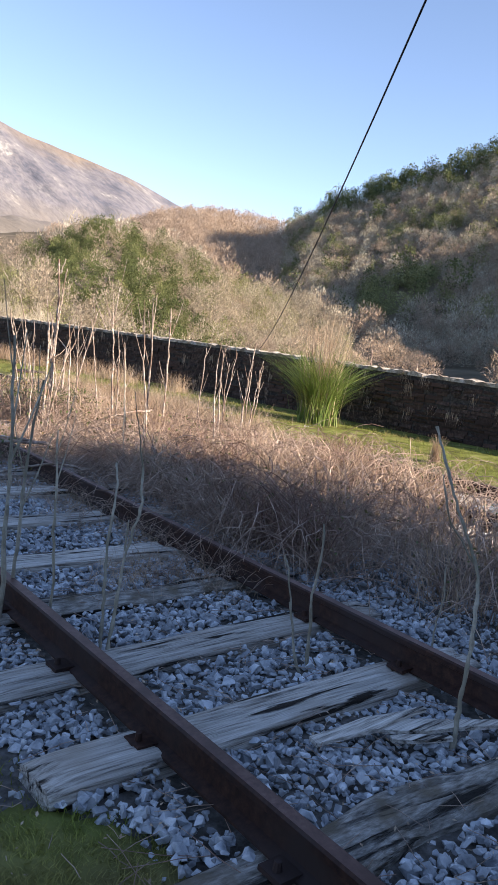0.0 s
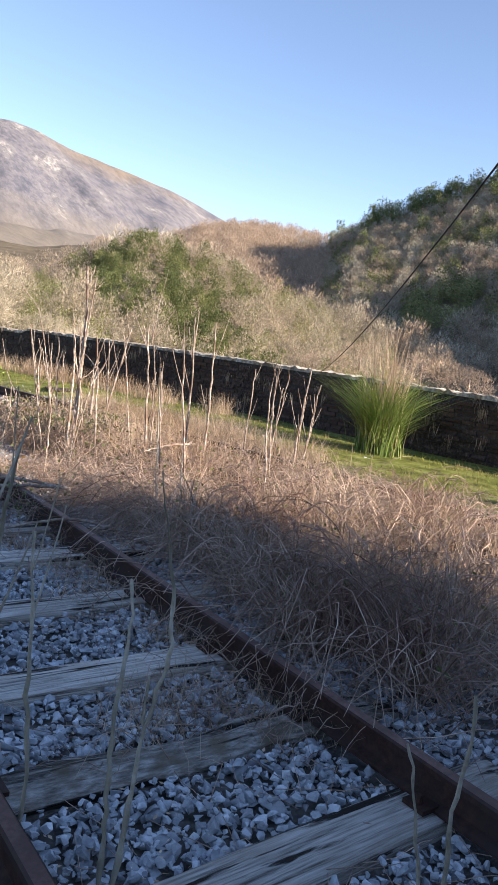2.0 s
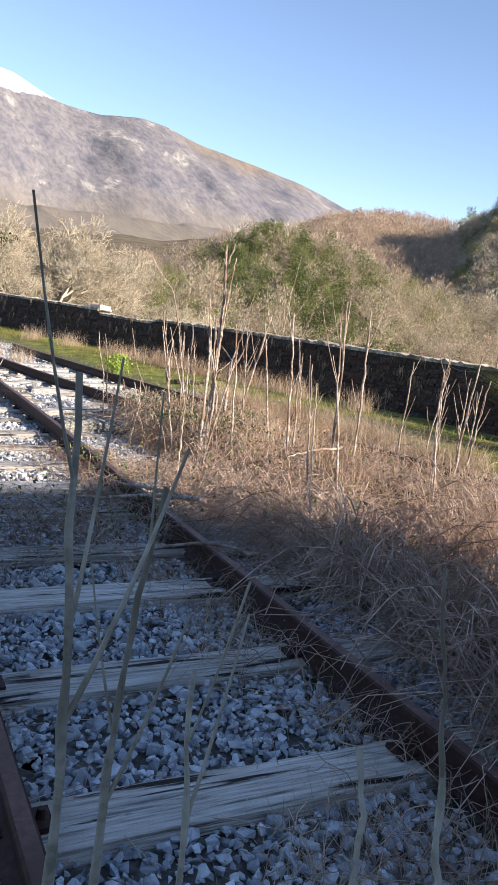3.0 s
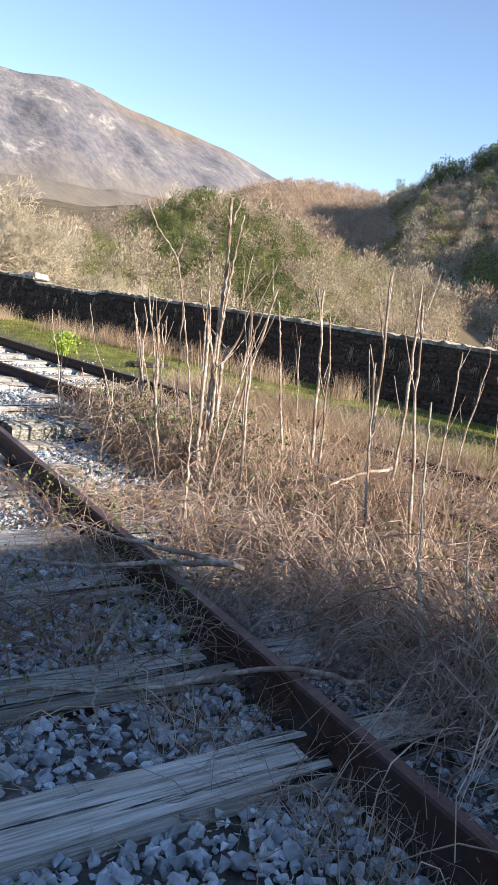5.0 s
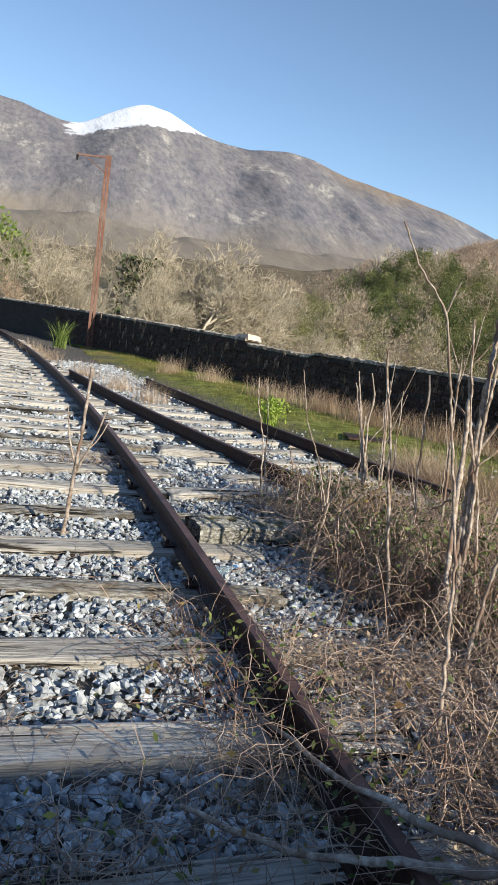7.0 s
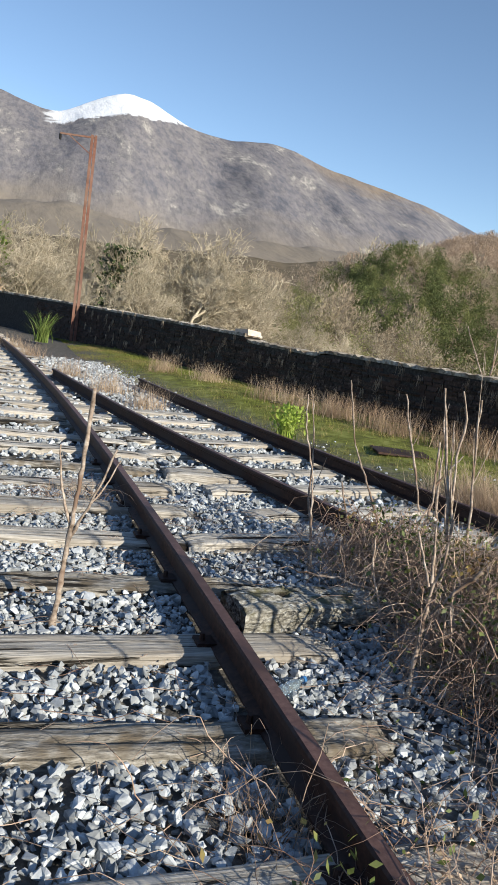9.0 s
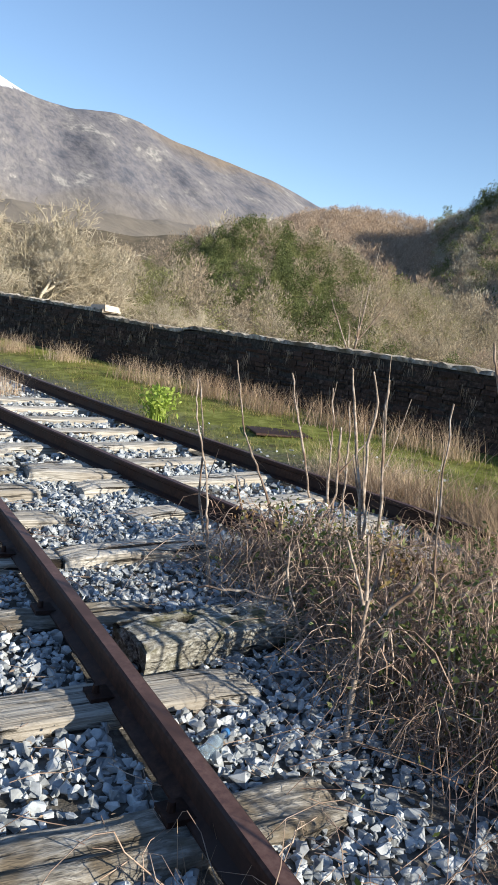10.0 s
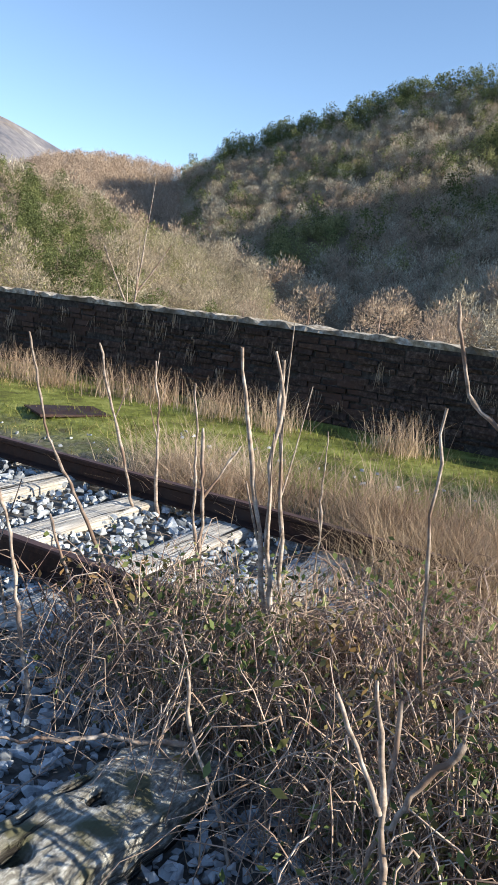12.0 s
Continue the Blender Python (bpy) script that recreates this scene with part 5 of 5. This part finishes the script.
def bottle(at, turn):
    """A crushed clear plastic bottle on its side."""
    m = bpy.data.materials.new("clear_plastic")
    m.use_nodes = True
    b = m.node_tree.nodes["Principled BSDF"]
    b.inputs["Base Color"].default_value = (0.75, 0.9, 1.0, 1)
    b.inputs["Transmission Weight"].default_value, b.inputs["Roughness"].default_value, b.inputs["IOR"].default_value = 0.85, 0.12, 1.25
    ob = thing("plastic_bottle", "crushed clear blue plastic bottle lying on the ballast", "bottle", at=at)
    ob.rotation_euler = (0, 0, radians(turn))
    prof = [(0.0, 0.0), (0.028, 0.002), (0.032, 0.015), (0.03, 0.06), (0.032, 0.09), (0.03, 0.13), (0.02, 0.16), (0.012, 0.18), (0.012, 0.2)]
    seg = 14
    v = [(z - 0.1, r * math.cos(6.2832 * i / seg) * (0.8 + 0.2 * math.sin(z * 60)), 0.03 + r * math.sin(6.2832 * i / seg) * 0.8) for r, z in prof for i in range(seg)]
    q = [(k * seg + i, k * seg + (i + 1) % seg, (k + 1) * seg + (i + 1) % seg, (k + 1) * seg + i) for k in range(len(prof) - 1) for i in range(seg)]
    part("body", smooth(raw_mesh("body", np.array(v), np.array(q), 4)), m, ob)
    bm = bmesh.new()
    bmesh.ops.create_cone(bm, cap_ends=True, segments=12, radius1=0.015, radius2=0.015, depth=0.016, matrix=Matrix.Translation((0.105, 0, 0.03)) @ Matrix.Rotation(radians(90), 4, "Y"))
    part("cap", bm, mat("blue_cap", [(0.05, 0.2, 0.5), (0.08, 0.25, 0.55)], 8, 1, 0.4, 0), ob, "blue screw cap")
    return ob


bottle((0.95, 9.42, -0.035), 35)


# ---- trees behind the wall ----
def tree_lines(seed, height, levels=6):
    """Branch lines of a bare tree, level by level."""
    g = np.random.default_rng(seed)
    out = [[] for _ in range(levels)]

    def grow(p, d, L, r, lev):
        k = 6 if lev < 5 else 4
        pts = [p]
        dd = d.copy()
        for i in range(k - 1):
            dd = dd + g.normal(0, 0.13 + 0.03 * lev, 3) + np.array([0, 0, 0.05])
            dd /= np.linalg.norm(dd)
            pts.append(pts[-1] + dd * L / (k - 1))
        pts = np.array(pts)
        out[lev].append((pts, r * np.linspace(1, 0.5, k)))
        if lev + 1 < levels:
            n = (4, 5, 5, 5, 4, 4)[lev]
            for i in range(n):
                j = int(g.integers(1 if lev else 2, k))
                a = g.normal(0, 1, 3)
                a -= a @ dd * dd
                a /= np.linalg.norm(a)
                nd = dd * 0.75 + a * g.uniform(0.55, 1.0)
                nd[2] += 0.12
                nd /= np.linalg.norm(nd)
                grow(pts[j], nd, L * g.uniform(0.5, 0.74), r * 0.5, lev + 1)

    grow(np.zeros(3), np.array([0, 0, 1.0]), height * 0.40, height * 0.016, 0)
    return out


def oak(seed, height):
    ob = thing("oak_tree", "bare winter oak with a dense crown of pale twigs", "tree", "bare trees behind the wall")
    lev = tree_lines(seed, height)
    groups = (("trunk", lev[0] + lev[1], 6), ("limb_mass", lev[2] + lev[3] + lev[4], 3), ("twig_mass", lev[5], 3))
    for name, items, sides in groups:
        v, q = tubes(np.array([a for a, _ in items]), np.array([np.maximum(b, 0.011) for _, b in items]), sides)
        part(name, raw_mesh(name, v, q, 4), M_OAK, ob)
    return ob


def hill_at(az, r):
    x = ORIGIN[0] + r * math.sin(radians(az))
    y = ORIGIN[1] + r * math.cos(radians(az))
    z = float(hill_z(np.array([az]), np.array([r]))[0])
    return x, y, z


OAKS = [oak(1, 10), oak(2, 11), oak(3, 9)]
SPOTS = [(-2, 54, 1.25), (1, 46, 1.15), (3.5, 56, 1.35), (6.5, 46, 1.22), (8.5, 54, 1.4), (11, 47, 1.25), (13.2, 56, 1.3), (15.2, 46, 1.02), (17.2, 56, 1.1), (19, 48, 0.82), (21.5, 58, 0.85), (23.3, 52, 0.9), (12.2, 43, 0.95), (2.2, 43, 0.9), (7.6, 43, 0.9), (16.2, 50, 0.95), (25, 62, 0.95), (27, 56, 0.8), (29.5, 66, 0.85), (32, 62, 0.7), (-6, 48, 1.0), (-10, 54, 1.1), (9.8, 40, 0.7), (4.6, 40, 0.7)]
for i, (az, r, s) in enumerate(SPOTS):
    x, y, z = hill_at(az, r)
    m = pose(x, y, z - 0.3, 0, 0, i * 77)
    if i < 3:
        OAKS[i].scale = (s, s, s)
        OAKS[i].location, OAKS[i].rotation_euler = m.translation, (0, 0, radians(i * 77))
    else:
        ob = copy_thing(OAKS[i % 3], m)
        ob.scale = (s, s, s)
x, y, z = hill_at(8.2, 47)
ivy = thing("ivy_tree", "slim trunk wrapped in dark green ivy among the oaks", "tree", at=(x, y, z))
v, q = tubes(np.array([[(0, 0, -0.5), (0.1, 0, 3), (0.0, 0.1, 7.5)]]), [[0.16, 0.13, 0.05]], 6)
part("trunk", raw_mesh("trunk", v, q, 4), M_OAK, ivy)
v, q = leaves(np.array([(0.0, 0.0)]), 2600, (1.0, 7.0), (0.10, 0.2), 0.55)
part("crown", raw_mesh("crown", v, q, 4), M_IVY, ivy)


# ---- woods on the hills ----
def crowns(spots, sizes, tris, slender, squash=1.0, fine=1.0):
    """Loose crowns of many small twig or leaf pieces, one per spot."""
    n = len(spots)
    k = 14
    hub = rng.normal(size=(n, k, 3))
    hub /= np.linalg.norm(hub, axis=2, keepdims=True)
    hub *= rng.uniform(0.3, 1.0, (n, k, 1)) ** 0.5 * np.array([0.36, 0.36, 0.44 * squash])
    pick = rng.integers(0, k, (n, tris))
    d = rng.normal(size=(n, tris, 3))
    d /= np.linalg.norm(d, axis=2, keepdims=True)
    c = np.take_along_axis(hub, pick[..., None], 1) + d * rng.uniform(0.3, 1.0, (n, tris, 1)) ** 0.5 * 0.17
    out = d + c * 1.2 + np.array([0, 0, 0.9 if slender else 0.0]) + rng.normal(0, 0.5, d.shape)
    c[..., 2] += 0.5 * squash
    out /= np.linalg.norm(out, axis=2, keepdims=True)
    side = np.cross(out, rng.normal(size=d.shape))
    side /= np.linalg.norm(side, axis=2, keepdims=True)
    ln, wd = (0.15 * fine, 0.016 * fine) if slender else (0.09 * fine, 0.042 * fine)
    a = c - out * ln * 0.5 + side * wd
    b = c - out * ln * 0.5 - side * wd
    t = c + out * ln * 0.5
    v = np.stack([a, b, t], 2) * sizes[:, None, None, None] + spots[:, None, None]
    v = v.reshape(-1, 3)
    return v, np.arange(len(v)).reshape(-1, 3)


def spread(n, az0, az1, r0, r1, seed):
    g = np.random.default_rng(seed)
    az = g.uniform(az0, az1, n)
    r = np.sqrt(g.uniform(r0 ** 2, r1 ** 2, n))
    z = hill_z(az, r)
    x = ORIGIN[0] + r * np.sin(np.radians(az))
    y = ORIGIN[1] + r * np.cos(np.radians(az))
    nz = np.array([noise.noise((a * 0.02, b * 0.02, 8)) for a, b in zip(x, y)])
    return az, r, np.stack([x, y, z - 0.4], 1), nz, g


def woods(name, spots, sizes, tris, slender, material, label, squash=1.0, fine=1.0):
    v, f = crowns(spots, sizes, tris, slender, squash, fine)
    ob = part(name, raw_mesh(name, v, f, 3), material)
    return tagged(ob, label, "woodland", kind="stuff")


# the green knoll and the slope below it
az, r, sp, nz, g = spread(1750, -6, 47, 75, 200, 11)
ever = ((az > 24.6) & (az < 37.5) & (r > 95) & (g.random(len(sp)) < np.where(az < 31, 0.72, 0.42))) | ((nz > 0.2) & (az > 22) & (g.random(len(sp)) < 0.6))
woods("evergreen_wood", sp[ever], g.uniform(2.6, 5.0, int(ever.sum())), 1000, False, M_PINE, "dense dark evergreen trees on the knoll", 1.4, 0.47)
bare = ~ever & ((nz > -0.2) | (az < 20)) & (g.random(len(sp)) < 0.64)
woods("bare_wood", sp[bare], g.uniform(4.5, 8, int(bare.sum())), 520, True, M_BARE, "bare grey-brown trees on the near slopes", 1.0, 0.42)
scrub = ~ever & ~bare
woods("scrub_wood", sp[scrub], g.uniform(3, 5.5, int(scrub.sum())), 560, False, M_SCRUB, "olive green scrub on the near slopes", 0.9, 0.36)
# the long hillside
az, r, sp, nz, g = spread(11000, 24, 68, 105, 760, 12)
rr = np.interp(az, *zip(*RIDGE_R))
ok = (r < rr * 1.03) & ((az > 59) | (r > 170) | ((az > 46) & (r > 155)))
az, r, sp, nz, rr = az[ok], r[ok], sp[ok], nz[ok], rr[ok]
russet = (az < 41) & (r > 330)
spot = g.random(len(sp))
pine = ~russet & (r > 220) & (((r > rr * 0.9) & (az > 43.5) & (nz > -0.1) & (spot < 0.6)) | (nz > 0.5) | (spot < 0.04))
scrub = ~russet & ~pine & (r > 180) & ((nz > 0.2) | (spot > 0.9))
bare = ~russet & ~pine & ~scrub
woods("russet_wood", sp[russet], g.uniform(7, 12, int(russet.sum())), 110, True, M_RUSSET, "russet bare beech wood on the far ridge", 0.9, 0.8)
woods("evergreen_wood", sp[pine], g.uniform(8, 13, int(pine.sum())), 420, False, M_PINE, "dark pines along the ridge", 1.35, 0.56)
woods("scrub_wood", sp[scrub], g.uniform(6, 10, int(scrub.sum())), 340, False, M_SCRUB, "olive green holm oaks on the hillside", 1.0, 0.58)
kind = g.integers(0, 3, len(sp))
for i, (m, label) in enumerate(((M_BARE, "bare grey-brown trees on the hillside"), (M_BARE2, "warm brown bare trees on the hillside"), (M_BARE3, "pale bare trees on the hillside"))):
    sel = bare & (kind == i)
    woods("bare_wood", sp[sel], g.uniform(6, 11, int(sel.sum())), 330, True, m, label, 0.95, 0.6)

# shrubs below the wall, seen over its top
for i, (x, y, top, size) in enumerate([(31, 29, 2.9, 5.0), (33.2, 27.4, 2.3, 4.6), (28.2, 31, 2.5, 4.2), (26.5, 33.5, 1.8, 3.6)]):
    shrub = thing("shrub", "reddish-brown twiggy shrub with dry leaves behind the wall", "shrub", "shrubs behind the wall", at=(x, y, top - size * 1.02))
    v, q = tubes(np.array([[(0, 0, -6.0), (0.05, 0, 0.5), (0.0, 0.05, size * 0.7)]]), [[0.12, 0.08, 0.03]], 5)
    part("stem", raw_mesh("stem", v, q, 4), M_TWIG, shrub)
    v, f = crowns(np.zeros((1, 3)), np.array([size]), 4200, True, 0.95, 0.2)
    tagged(part("twig_crown", raw_mesh("twig_crown", v, f, 3), M_RUSSET if i % 2 else M_DRY, shrub), kind="stuff")

sapling((8.9, 19.9, -1.5), (9.15, 19.7, 2.35), 0.03, 6, M_STICK, "thin forked bare tree standing beyond the wall", 300, 0.05, forks=((10, (-0.5, 0.3, 1.2)), (12, (0.45, -0.3, 0.9))))

# evergreen and a pale shrub at the bend of the line
x, y, z = hill_at(-3.6, 47)
fir = thing("evergreen_tree", "broad bright green evergreen beyond the end of the wall", "tree", at=(x, y, z))
v, q = tubes(np.array([[(0, 0, -0.5), (0.1, 0, 3), (0.0, 0.1, 7.0)]]), [[0.22, 0.16, 0.05]], 6)
part("trunk", raw_mesh("trunk", v, q, 4), M_OAK, fir)
v, f = crowns(np.zeros((1, 3)), np.array([8.5]), 2600, False, 1.1, 0.35)
part("crown", raw_mesh("crown", v, f, 3), M_REED, fir)
x, y, z = hill_at(-1.3, 41)
pale = thing("pale_shrub", "pale straw shrub standing behind the wall", "shrub", at=(x, y, z + 0.8))
v, f = crowns(np.zeros((1, 3)), np.array([3.4]), 3600, True, 1.2, 0.25)
part("crown", raw_mesh("crown", v, f, 3), M_DRY, pale)
